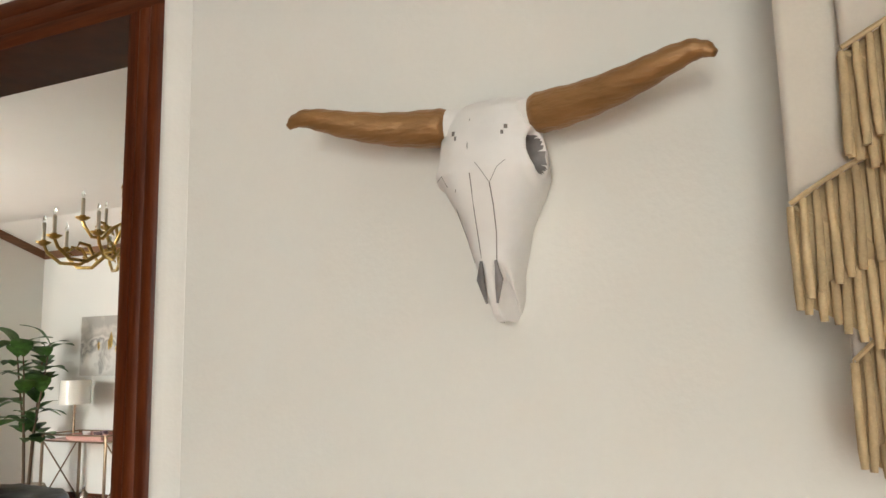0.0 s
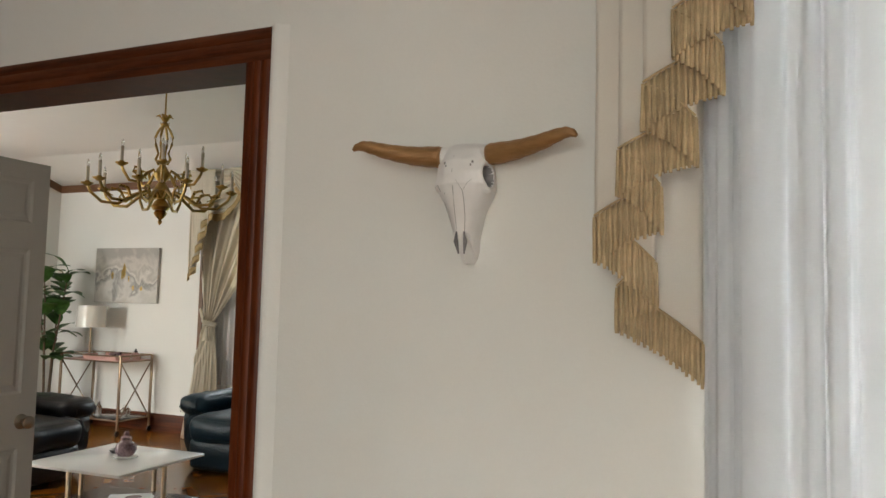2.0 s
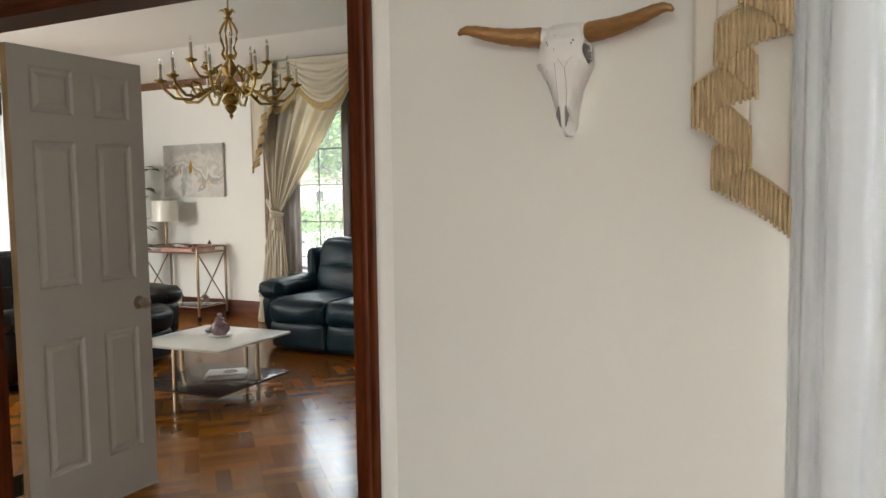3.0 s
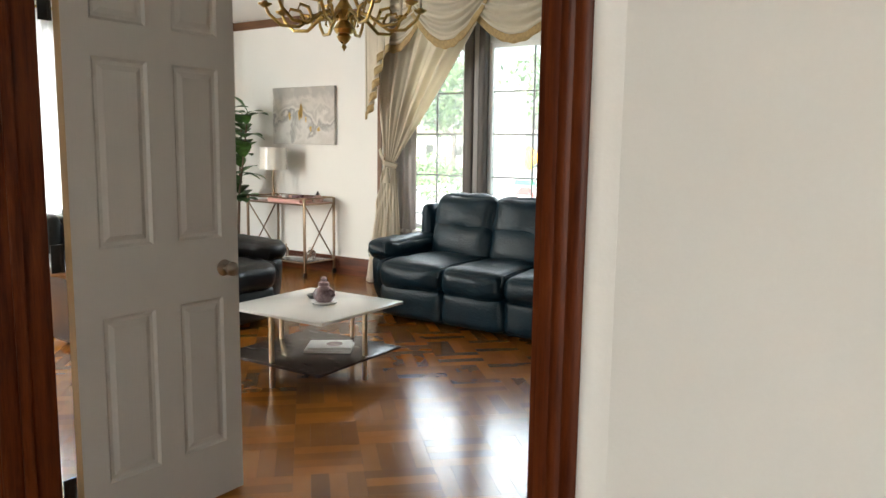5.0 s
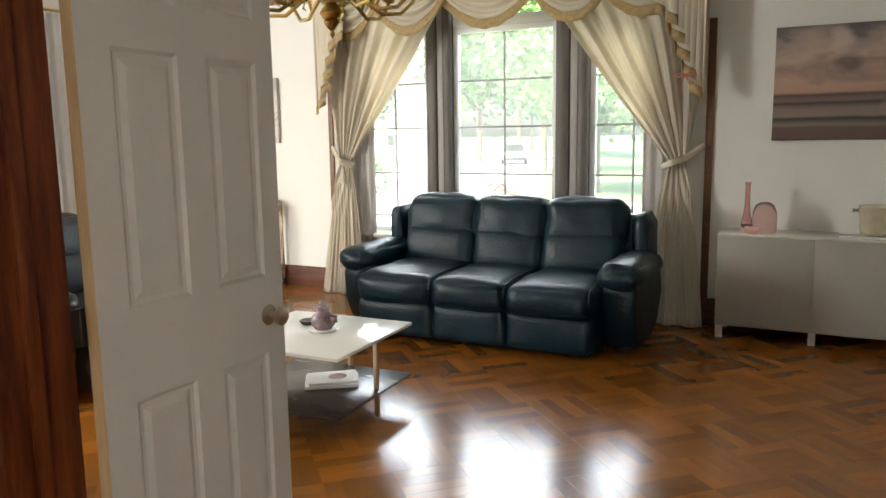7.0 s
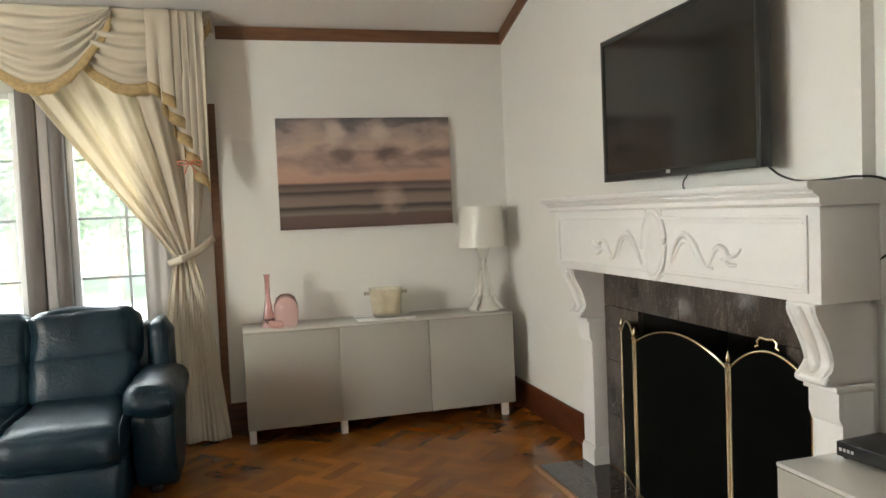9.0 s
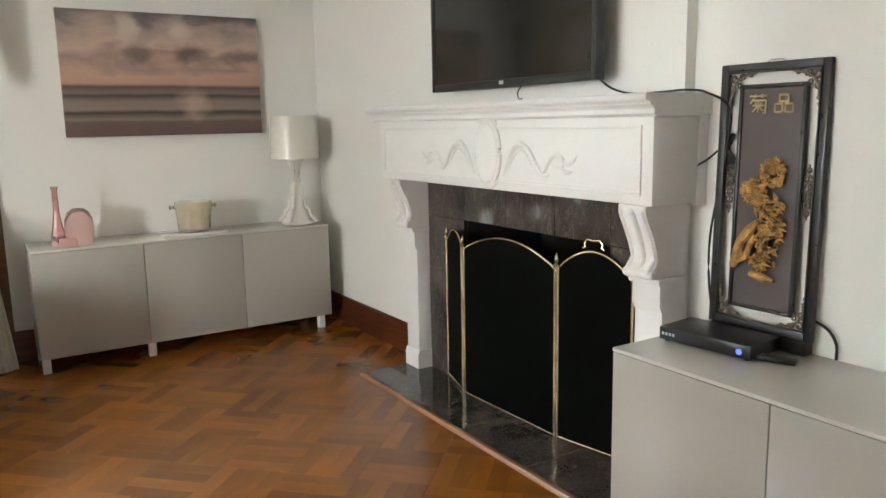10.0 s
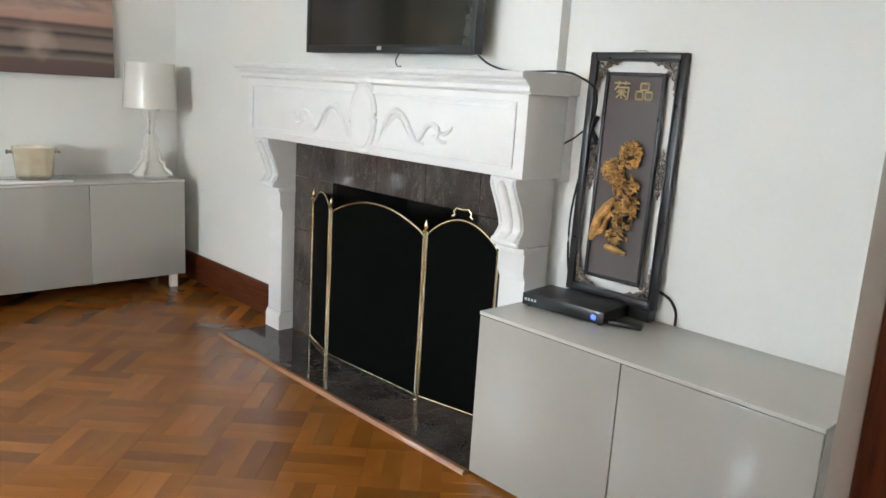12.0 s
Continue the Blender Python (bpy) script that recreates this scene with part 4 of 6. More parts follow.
cable("short black cable end sticking out beside the carved panel", [(0.975, 1.53, 1.30), (0.96, 1.56, 1.27), (0.95, 1.59, 1.25), (0.94, 1.60, 1.235)], 0.004)

cable("black cable bundle hung behind the carved panel", [(0.986, 1.475, 1.36), (0.984, 1.495, 1.31), (0.982, 1.470, 1.27), (0.984, 1.490, 1.24), (0.984, 1.470, 1.20), (0.986, 1.500, 1.17), (0.986, 1.480, 1.22)], 0.009)

# ---- drapes of the bay window ----
MIDX = -2.845
def drape(side):
    s = 1 if side == "right" else -1
    th = thing("curtain", "cream tied-back drape hanging at the bay window", "curtain", group="bay window drapes")
    def X(x):
        return x if s > 0 else 2 * MIDX - x
    def edges(z):
        if z > 1.2:
            t = (2.62 - z) / 1.42
            sag = 0.05 * math.sin(math.pi * t)
            return -2.46 + (1.02) * t - sag * 0.4 + 0.02 * t * t, -1.17 - 0.14 * t ** 2
        t = (1.2 - z) / 1.2
        return -1.44 - 0.19 * t ** 0.8, -1.31 + 0.17 * t ** 0.7
    def f(u, v):
        z = 2.62 - v * 2.612
        l, r = edges(z)
        w = r - l
        x = l + w * u
        narrow = min(1, abs(z - 1.2) / 0.5)
        amp = (0.012 + 0.030 * min(1, w / 0.8) * narrow) * (1 if z > 1.2 else 0.8)
        y = 4.90 + amp * math.sin(2 * math.pi * (5.2 if z > 1.2 else 5.2 - 2.0 * min(1, (1.2 - z) * 2)) * u + 1.3 * math.sin(3 * u)) + 0.22 * amp * math.sin(2 * math.pi * 15 * u + 2 * z) + 0.03 * (1 - narrow) * math.sin(math.pi * u)
        return (X(x), y - (0.09 * (1.2 - z) if z < 1.2 else 0), z)
    part("drape", bm_sheet(f, 150, 60, 0.003), CREAM, th, smooth="all")
    band = [(X(-1.475 + 0.175 * t), 4.90 + 0.045 * math.cos(2 * math.pi * t) - 0.055, 1.185 + 0.07 * t) for t in [k / 12 for k in range(13)]] + [(X(-1.24), 4.93, 1.30), (X(-1.19), 4.975, 1.34)]
    part("tieback", bm_tube(band, 0.016, 8, flat=1.6), VALANCE, th, "cream tieback band")
    if s < 0:
        part("tassel", moved(bm_lathe([(0.0, 0.0), (0.03, 0.0), (0.026, 0.06), (0.016, 0.12), (0.018, 0.135), (0.0, 0.15)], 12), pose(X(-1.40), 4.83, 1.02)), VALANCE, th)
    def g(u, v):
        z = 2.5 - v * 2.49
        x = -1.64 + 0.32 * u
        return (X(x), 5.0 - 0.006 + 0.016 * math.sin(2 * math.pi * 4 * u), z)
    part("side_panel", bm_sheet(g, 40, 6, 0.002), LILAC, th, "greyish straight side panel", smooth="all")
    return th
drape("right")
drape("left")

val = thing("valance", "cream swagged valance with braided gold-beige trim", "valance")
def swag(x0, x1, depth, y, tilt):
    def f(u, v):
        x = x0 + (x1 - x0) * u
        hang = math.sin(math.pi * min(1, max(0, u * (1 + tilt) if u < 0.5 else 1 - (1 - u) * (1 - tilt * 0.2)))) ** 0.9
        z = 2.820 - depth * v * (0.12 + 0.88 * hang)
        fold = 0.018 * math.sin(2 * math.pi * 5.5 * v + 0.6 * math.sin(6 * u)) * (0.3 + 0.7 * hang)
        return (x, y - 0.05 * math.sin(math.pi * v) * hang - fold, z)
    sw = part("swag", bm_sheet(f, 44, 44, 0.003), VALANCE, val, smooth="all")
    def fringe(u, v):
        p = Vector(f(u, 1.0))
        return p + Vector((0, -0.006 - 0.004 * math.sin(40 * u), 0.012 - (0.085 + 0.004 * math.sin(55 * u)) * v))
    part("braid_trim", bm_sheet(fringe, 60, 3, 0.004), TRIMGOLD, sw, "gold-beige fringed braid", smooth="all")
spans = [(-4.60, -3.78, 0.48, 4.815), (-4.02, -3.10, 0.48, 4.780), (-3.42, -2.30, 0.47, 4.815), (-2.60, -1.72, 0.48, 4.780), (-2.10, -1.13, 0.48, 4.815)]
for a, b, d, y in spans:
    swag(a, b, d, y, 0.0)
part("valance_board", bm_box((-4.60, 4.835, 2.72), (-1.12, NORTH - 0.025, 2.770), 0.004), VALANCE, val)
def jabot(s):
    def X(x):
        return x if s > 0 else 2 * MIDX - x
    for k in range(5):
        x0, drop = -1.52 + 0.062 * k, 0.40 + 0.135 * k
        def f(u, v):
            x = x0 + (0.15 - 0.012 * k) * u
            return (X(x + 0.012 * v * math.sin(7 * u + k)), 4.722 + 0.011 * k - 0.012 * math.sin(2 * math.pi * 1.5 * u + k) * v, 2.80 - (drop + 0.06 + 0.10 * u) * v)
        def hem(u, v):
            return Vector(f(u, 1.0)) + Vector((0, -0.005, 0.010 - 0.075 * v))
        jb = part("jabot", bm_sheet(f, 16, 14, 0.003), VALANCE, val, "pleated cascade tail", smooth="all")
        part("braid_trim", bm_sheet(hem, 16, 2, 0.004), TRIMGOLD, jb, "gold-beige fringed braid", smooth="all")
jabot(1)
jabot(-1)
bow = thing("ribbon_bow", "coral ribbon bow pinned on the cream drape", "bow", (-1.30, 4.700, 1.83))
for sg in (-1, 1):
    part("loop", bm_tube([(0, 0, 0), (sg * 0.03, -0.008, 0.018), (sg * 0.075, -0.004, 0.012), (sg * 0.07, 0.006, -0.012), (0, 0, -0.002)], 0.009, 6, flat=0.6), CORAL, bow)
    part("ribbon_tail", bm_tube([(0, 0, 0), (sg * 0.02, -0.004, -0.03), (sg * 0.035, 0, -0.07)], 0.007, 6, flat=0.5), CORAL, bow)


# ---- the open six-panel door ----
dr = tagged(thing("door_1", "open six-panel painted door with a nickel knob", "door", (-1.855, 0.256, 0.012), 90), kind="structure")
DW, DH, DT = 0.660, 2.02, 0.038
cols, rows_z = ((0.092, 0.292), (0.392, 0.584)), ((0.215, 0.79), (1.02, 1.64), (1.755, 1.945))
stile = [bm_box((0, 0, 0), (cols[0][0], DT, DH)), bm_box((cols[0][1], 0, 0), (cols[1][0], DT, DH)), bm_box((cols[1][1], 0, 0), (DW, DT, DH))]
zs = [0.0] + [z for r in rows_z for z in r] + [DH]
for x0, x1 in cols:
    for a, b in zip(zs[::2], zs[1::2]):
        stile.append(bm_box((x0, 0, a), (x1, DT, b)))
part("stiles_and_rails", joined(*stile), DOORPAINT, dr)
for x0, x1 in cols:
    for z0, z1 in rows_z:
        bm = bmesh.new()
        rings = []
        for inset, y in ((0.0, 0.0), (0.010, 0.008), (0.022, 0.009), (0.040, 0.002)):
            rings.append([bm.verts.new(p) for p in ((x0 + inset, y, z0 + inset), (x1 - inset, y, z0 + inset), (x1 - inset, y, z1 - inset), (x0 + inset, y, z1 - inset))])
        for a, b in zip(rings, rings[1:]):
            for k in range(4):
                bm.faces.new((a[k], a[(k + 1) % 4], b[(k + 1) % 4], b[k]))
        bm.faces.new(rings[-1])
        back = [bm.verts.new(p) for p in ((x0, DT - 0.006, z0), (x1, DT - 0.006, z0), (x1, DT - 0.006, z1), (x0, DT - 0.006, z1))]
        bm.faces.new(back[::-1])
        for k in range(4):
            bm.faces.new((rings[0][k], back[k], back[(k + 1) % 4], rings[0][(k + 1) % 4]))
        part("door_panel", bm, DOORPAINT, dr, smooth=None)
part("hinge_edge", bm_box((-0.002, 0.001, 0.0), (-0.0002, DT - 0.001, DH)), RAWWOOD, dr, "bare wooden hinge edge")
kn = part("knob", moved(bm_lathe([(0.0, 0.0), (0.030, 0.0), (0.032, 0.004), (0.026, 0.009), (0.011, 0.012), (0.010, 0.030), (0.020, 0.036), (0.027, 0.046), (0.027, 0.056), (0.018, 0.064), (0.0, 0.066)], 24), Matrix.Translation((DW - 0.072, -0.0005, 0.902)) @ Matrix.Rotation(radians(90), 4, "X")), NICKEL, dr, "satin nickel knob")
part("latch_plate", bm_box((DW + 0.0003, 0.008, 0.87), (DW + 0.0018, 0.030, 0.93)), NICKEL, dr)
for z in (0.22, 1.0, 1.78):
    part("hinge", joined(bm_tube([(-0.012, 0.045, z - 0.045), (-0.012, 0.045, z + 0.045)], 0.007, 8), bm_box((-0.045, 0.041, z - 0.045), (-0.0025, 0.045, z + 0.045))), BLACKPLASTIC, dr, "black hinge")


# ---- pictures ----
def ramp_material(name, stops, cloud, rough=0.55):
    m = bpy.data.materials.new(name)
    m.use_nodes = True
    n, l = m.node_tree.nodes, m.node_tree.links
    b = n["Principled BSDF"]
    b.inputs["Roughness"].default_value = rough
    tc, sep = n.new("ShaderNodeTexCoord"), n.new("ShaderNodeSeparateXYZ")
    l.new(tc.outputs["Generated"], sep.inputs[0])
    mp = n.new("ShaderNodeMapping")
    mp.inputs["Scale"].default_value = cloud[0]
    l.new(tc.outputs["Generated"], mp.inputs[0])
    nz = n.new("ShaderNodeTexNoise")
    nz.inputs["Scale"].default_value, nz.inputs["Detail"].default_value, nz.inputs["Distortion"].default_value = 1.0, 6, 0.4
    l.new(mp.outputs[0], nz.inputs["Vector"])
    off = n.new("ShaderNodeMath")
    off.operation = "MULTIPLY_ADD"
    sub = n.new("ShaderNodeMath")
    sub.operation = "SUBTRACT"
    l.new(nz.outputs[0], sub.inputs[0])
    sub.inputs[1].default_value = 0.5
    amt = n.new("ShaderNodeMapRange")
    amt.inputs["From Min"].default_value, amt.inputs["From Max"].default_value = cloud[1], cloud[1] + 0.08
    amt.inputs["To Min"].default_value, amt.inputs["To Max"].default_value = cloud[2], cloud[3]
    l.new(sep.outputs[2], amt.inputs["Value"])
    l.new(sub.outputs[0], off.inputs[0])
    l.new(amt.outputs[0], off.inputs[1])
    l.new(sep.outputs[2], off.inputs[2])
    cr = n.new("ShaderNodeValToRGB")
    el = cr.color_ramp.elements
    while len(el) < len(stops):
        el.new(0.5)
    for e, (p, c) in zip(el, stops):
        e.position, e.color = p, (*c, 1)
    l.new(off.outputs[0], cr.inputs[0])
    l.new(cr.outputs[0], b.inputs["Base Color"])
    return m


SUNSET = ramp_material("sunset_print", [(0.0, (0.13, 0.085, 0.075)), (0.115, (0.15, 0.10, 0.085)), (0.135, (0.24, 0.20, 0.17)), (0.19, (0.05, 0.042, 0.04)), (0.215, (0.27, 0.21, 0.175)), (0.28, (0.25, 0.19, 0.16)),
                                        (0.325, (0.07, 0.055, 0.05)), (0.35, (0.22, 0.16, 0.14)), (0.40, (0.12, 0.08, 0.075)), (0.425, (0.48, 0.29, 0.22)), (0.52, (0.50, 0.33, 0.25)), (0.64, (0.33, 0.23, 0.20)),
                                        (0.74, (0.52, 0.38, 0.30)), (0.86, (0.36, 0.28, 0.25)), (0.94, (0.18, 0.15, 0.15)), (1.0, (0.12, 0.105, 0.11))], ((3.2, 1, 5.0), 0.42, 0.035, 0.62))
sun_pic = tagged(mesh_object("picture", bm_box((-0.622, -0.018, -0.387), (0.622, 0.017, 0.387), 0.003), SUNSET), "wide canvas print of a pink sunset over the sea", "picture")
sun_pic.matrix_basis = pose(-0.118, 4.998, 1.758)
nodes, links = SUNSET.node_tree.nodes, SUNSET.node_tree.links
shade = nodes["Principled BSDF"].inputs["Base Color"].links[0].from_socket
coords = nodes.new("ShaderNodeTexCoord")
wobble = nodes.new("ShaderNodeTexNoise")
wobble.inputs["Scale"].default_value, wobble.inputs["Detail"].default_value = 9.0, 4
links.new(coords.outputs["Generated"], wobble.inputs["Vector"])
bent = nodes.new("ShaderNodeVectorMath")
bent.operation = "MULTIPLY_ADD"
links.new(wobble.outputs["Color"], bent.inputs[0])
bent.inputs[1].default_value = (0.12, 0.0, 0.16)
links.new(coords.outputs["Generated"], bent.inputs[2])
for cx, cz, w, h, tone, k in ((0.36, 0.67, 0.085, 0.09, (0.15, 0.105, 0.10), 0.85), (0.62, 0.67, 0.10, 0.10, (0.13, 0.09, 0.085), 0.9), (0.33, 0.87, 0.07, 0.13, (0.62, 0.50, 0.42), 0.8), (0.58, 0.88, 0.08, 0.13, (0.62, 0.50, 0.42), 0.8), (0.93, 0.66, 0.17, 0.09, (0.16, 0.115, 0.115), 0.75), (0.63, 0.27, 0.10, 0.16, (0.58, 0.43, 0.34), 0.55)):
    place = nodes.new("ShaderNodeMapping")
    place.inputs["Scale"].default_value = (1 / w, 0, 1 / h)
    place.inputs["Location"].default_value = (-(cx + 0.06) / w, 0, -(cz + 0.08) / h)
    links.new(bent.outputs[0], place.inputs[0])
    ball = nodes.new("ShaderNodeTexGradient")
    ball.gradient_type = "SPHERICAL"
    links.new(place.outputs[0], ball.inputs[0])
    soft = nodes.new("ShaderNodeMapRange")
    soft.inputs["From Max"].default_value, soft.inputs["To Max"].default_value = 0.7, k
    links.new(ball.outputs["Fac"], soft.inputs["Value"])
    blend = nodes.new("ShaderNodeMix")
    blend.data_type = "RGBA"
    links.new(soft.outputs[0], blend.inputs["Factor"])
    links.new(shade, blend.inputs["A"])
    blend.inputs["B"].default_value = (*tone, 1)
    shade = blend.outputs["Result"]
links.new(shade, nodes["Principled BSDF"].inputs["Base Color"])

ABSTRACT = ramp_material("abstract_canvas", [(0.0, (0.52, 0.50, 0.46)), (0.25, (0.62, 0.60, 0.56)), (0.42, (0.30, 0.29, 0.27)), (0.5, (0.66, 0.63, 0.58)), (0.62, (0.44, 0.42, 0.38)), (0.75, (0.58, 0.55, 0.50)), (1.0, (0.40, 0.38, 0.35))], ((5, 1, 3), 0.0, 1.4, 1.4))
art = tagged(mesh_object("picture", bm_box((-0.47, -0.018, -0.31), (0.47, 0.017, 0.31), 0.003), ABSTRACT), "abstract grey canvas painting with gold leaf flecks", "picture")
art.matrix_basis = pose(-5.603, 4.998, 1.70)
rnd = random.Random(4)
for x, z, w, h in ((-0.02, 0.05, 0.05, 0.14), (-0.05, 0.02, 0.03, 0.11), (-0.20, 0.0, 0.035, 0.08), (0.12, -0.14, 0.03, 0.05), (0.24, -0.15, 0.04, 0.05), (0.05, -0.04, 0.025, 0.06)):
    ring = [(x + w * 0.6 * math.cos(a) * rnd.uniform(0.5, 1.2), z + h * 0.6 * math.sin(a) * rnd.uniform(0.6, 1.2)) for a in [2 * math.pi * k / 11 for k in range(11)]]
    part("gold_fleck", bm_prism(ring, "y", -0.0195, -0.0183), GOLDLEAF, art, "gold leaf fleck", smooth=None)

# ---- things on the sideboard ----
vs = thing("bottle_vase", "tall slim pink glass bottle vase on the sideboard", "vase", (-0.86, 4.76, 0.736))
part("body", bm_lathe([(0.0, 0.0), (0.042, 0.0), (0.046, 0.01), (0.040, 0.06), (0.026, 0.13), (0.017, 0.20), (0.016, 0.33), (0.022, 0.352), (0.018, 0.352), (0.012, 0.33), (0.012, 0.20), (0.02, 0.13), (0.034, 0.06), (0.0, 0.012)], 24), PINKGLASS, vs)
gl = thing("cloche_jar", "rounded pink glass jar with pale top on the sideboard", "jar", (-0.745, 4.76, 0.736))
part("body", bm_lathe([(0.0, 0.0), (0.070, 0.0), (0.080, 0.02), (0.082, 0.10), (0.078, 0.15), (0.060, 0.195), (0.03, 0.215), (0.0, 0.218)], 28), PINKGLASS, gl)
fig = tagged(mesh_object("figurine", moved(bm_round((-0.05, -0.02, 0), (0.05, 0.02, 0.05), 0.02, 6, wrinkle=0.012, seed=2, wscale=30), pose(-0.82, 4.69, 0.736)), PINKTRAY, "all"), "small pink ornament lying before the vase", "ornament")
tr = tagged(mesh_object("tray", moved(joined(bm_box((-0.20, -0.11, 0), (0.20, 0.11, 0.006), 0.002), bm_box((-0.20, -0.11, 0.006), (0.20, -0.104, 0.014), 0.001), bm_box((-0.20, 0.104, 0.006), (0.20, 0.11, 0.014), 0.001)), pose(-0.08, 4.76, 0.736)), GLOSSWHITE, 40), "flat white serving tray on the sideboard", "tray")
ib = thing("ice_bucket", "amber frosted glass ice bucket with side knobs", "ice bucket", (-0.06, 4.78, 0.7475))
part("bucket", bm_lathe([(0.0, 0.0), (0.088, 0.0), (0.100, 0.01), (0.116, 0.19), (0.118, 0.196), (0.112, 0.196), (0.096, 0.015), (0.0, 0.012)], 32), AMBERGLASS, ib)
for sg in (-1, 1):
    part("knob_handle", moved(bm_lathe([(0.0, 0.0), (0.010, 0.0), (0.012, 0.01), (0.006, 0.016), (0.014, 0.024), (0.014, 0.034), (0.0, 0.038)], 12), Matrix.Translation((sg * 0.115, 0, 0.165)) @ Matrix.Rotation(radians(sg * 90), 4, "Y")), NICKEL, ib, "metal knob handle")
lp = thing("table_lamp", "glossy white baroque table lamp with drum shade", "table lamp", (0.665, 4.80, 0.736))
lp.matrix_basis = pose(0.665, 4.80, 0.736) @ Matrix.Scale(1.14, 4)
part("base_skirt", bm_lathe([(0.0, 0.0), (0.100, 0.0), (0.108, 0.014), (0.082, 0.040), (0.062, 0.075), (0.050, 0.0898), (0.0, 0.0899)], 16), LAMPWHITE, lp)
for k in range(4):
    a = math.pi / 4 + k * math.pi / 2
    rib = [(r * math.cos(a), r * math.sin(a), z) for r, z in ((0.125, 0.010), (0.112, 0.03), (0.085, 0.05), (0.078, 0.085), (0.054, 0.10), (0.050, 0.14), (0.032, 0.17), (0.036, 0.21), (0.024, 0.25), (0.022, 0.33), (0.034, 0.372), (0.042, 0.385))]
    part("scroll_rib", bm_tube(rib, (0.010, 0.013, 0.010, 0.013, 0.009, 0.012, 0.009, 0.011, 0.008, 0.008, 0.010, 0.006), 8), LAMPWHITE, lp)
part("stem", bm_lathe([(0.0, 0.09), (0.050, 0.09), (0.040, 0.125), (0.046, 0.15), (0.028, 0.185), (0.034, 0.225), (0.020, 0.27), (0.022, 0.32), (0.030, 0.36), (0.05, 0.39), (0.05, 0.395), (0.008, 0.40), (0.008, 0.46), (0.0, 0.46)], 12), LAMPWHITE, lp)
part("shade", bm_lathe([(0.150, 0.40), (0.152, 0.40), (0.133, 0.655), (0.131, 0.655), (0.1305, 0.652), (0.1485, 0.404)], 40), LAMPWHITE, lp, "ivory drum shade")
part("shade_spider", joined(*[bm_tube([(0, 0, 0.45), (0.142 * math.cos(a), 0.142 * math.sin(a), 0.46)], 0.002, 5) for a in (0.3, 2.4, 4.5)]), NICKEL, lp)

# ---- leaning carved panel, box and remote on the media cabinet ----
pn = thing("carved_panel", "black fretwork-framed panel with gilt carved chrysanthemum", "wall panel", (0.955, 1.327, 0.688), -90)
PW, PH = 0.398, 0.907
lean = Matrix.Rotation(radians(-1.2), 4, "X")
def slat(lo, hi, b=0.004):
    return moved(bm_box(lo, hi, b), lean)
part("outer_frame", joined(slat((-PW / 2, 0, 0), (-PW / 2 + 0.026, 0.024, PH)), slat((PW / 2 - 0.026, 0, 0), (PW / 2, 0.024, PH)), slat((-PW / 2 + 0.026, 0, 0), (PW / 2 - 0.026, 0.024, 0.026)), slat((-PW / 2 + 0.026, 0, PH - 0.026), (PW / 2 - 0.026, 0.024, PH))), DARKFRAME, pn)
for lo, hi in (((-PW / 2 + 0.0265, -0.003, 0.0265), (-PW / 2 + 0.032, 0.018, PH - 0.0265)), ((PW / 2 - 0.032, -0.003, 0.0265), (PW / 2 - 0.0265, 0.018, PH - 0.0265)), ((-PW / 2 + 0.0325, -0.003, 0.0265), (PW / 2 - 0.0325, 0.018, 0.032)), ((-PW / 2 + 0.0325, -0.003, PH - 0.032), (PW / 2 - 0.0325, 0.018, PH - 0.0265))):
    part("frame_bead", slat(lo, hi, 0.0015), DARKFRAME, pn)
IX, IZ = 0.124, 0.070
part("inner_frame", joined(slat((-IX, 0.002, IZ), (-IX + 0.014, 0.022, PH - IZ)), slat((IX - 0.014, 0.002, IZ), (IX, 0.022, PH - IZ)), slat((-IX + 0.014, 0.002, IZ), (IX - 0.014, 0.022, IZ + 0.014)), slat((-IX + 0.014, 0.002, PH - IZ - 0.014), (IX - 0.014, 0.022, PH - IZ))), DARKFRAME, pn)
part("backboard", slat((-IX + 0.014, 0.010, IZ + 0.014), (IX - 0.014, 0.020, PH - IZ - 0.014), 0), PANELBROWN, pn, "plain brown-grey board")
FRET = material("aged_fretwork", (0.16, 0.13, 0.10), 0.35, 0.3, var=0.4, scale=40, bump=0.2)
def fret(cx, cz, sx, sz):
    """A corner of scrolled openwork."""
    bms = []
    for ox, oz, r, st in ((0.022, 0.022, 0.016, 0.0), (0.055, 0.018, 0.013, 2.0), (0.018, 0.058, 0.013, 4.0), (0.045, 0.045, 0.010, 1.0), (0.086, 0.012, 0.009, 3.0), (0.012, 0.090, 0.009, 0.7), (0.010, 0.115, 0.006, 2.0)):
        pts = [(cx + sx * (ox + r * (1 - 0.6 * t) * math.cos(st + 6.5 * t)), 0.010, cz + sz * (oz + r * (1 - 0.6 * t) * math.sin(st + 6.5 * t))) for t in [k / 12 for k in range(13)]]
        bms.append(bm_tube(pts, 0.0042, 5))
    bms.append(bm_tube([(cx + sx * a, 0.010, cz + sz * b) for a, b in ((0.0, 0.12), (0.012, 0.10), (0.015, 0.06), (0.03, 0.035), (0.06, 0.014), (0.10, 0.008), (0.115, 0.0))], 0.005, 5))
    return moved(joined(*bms), lean)
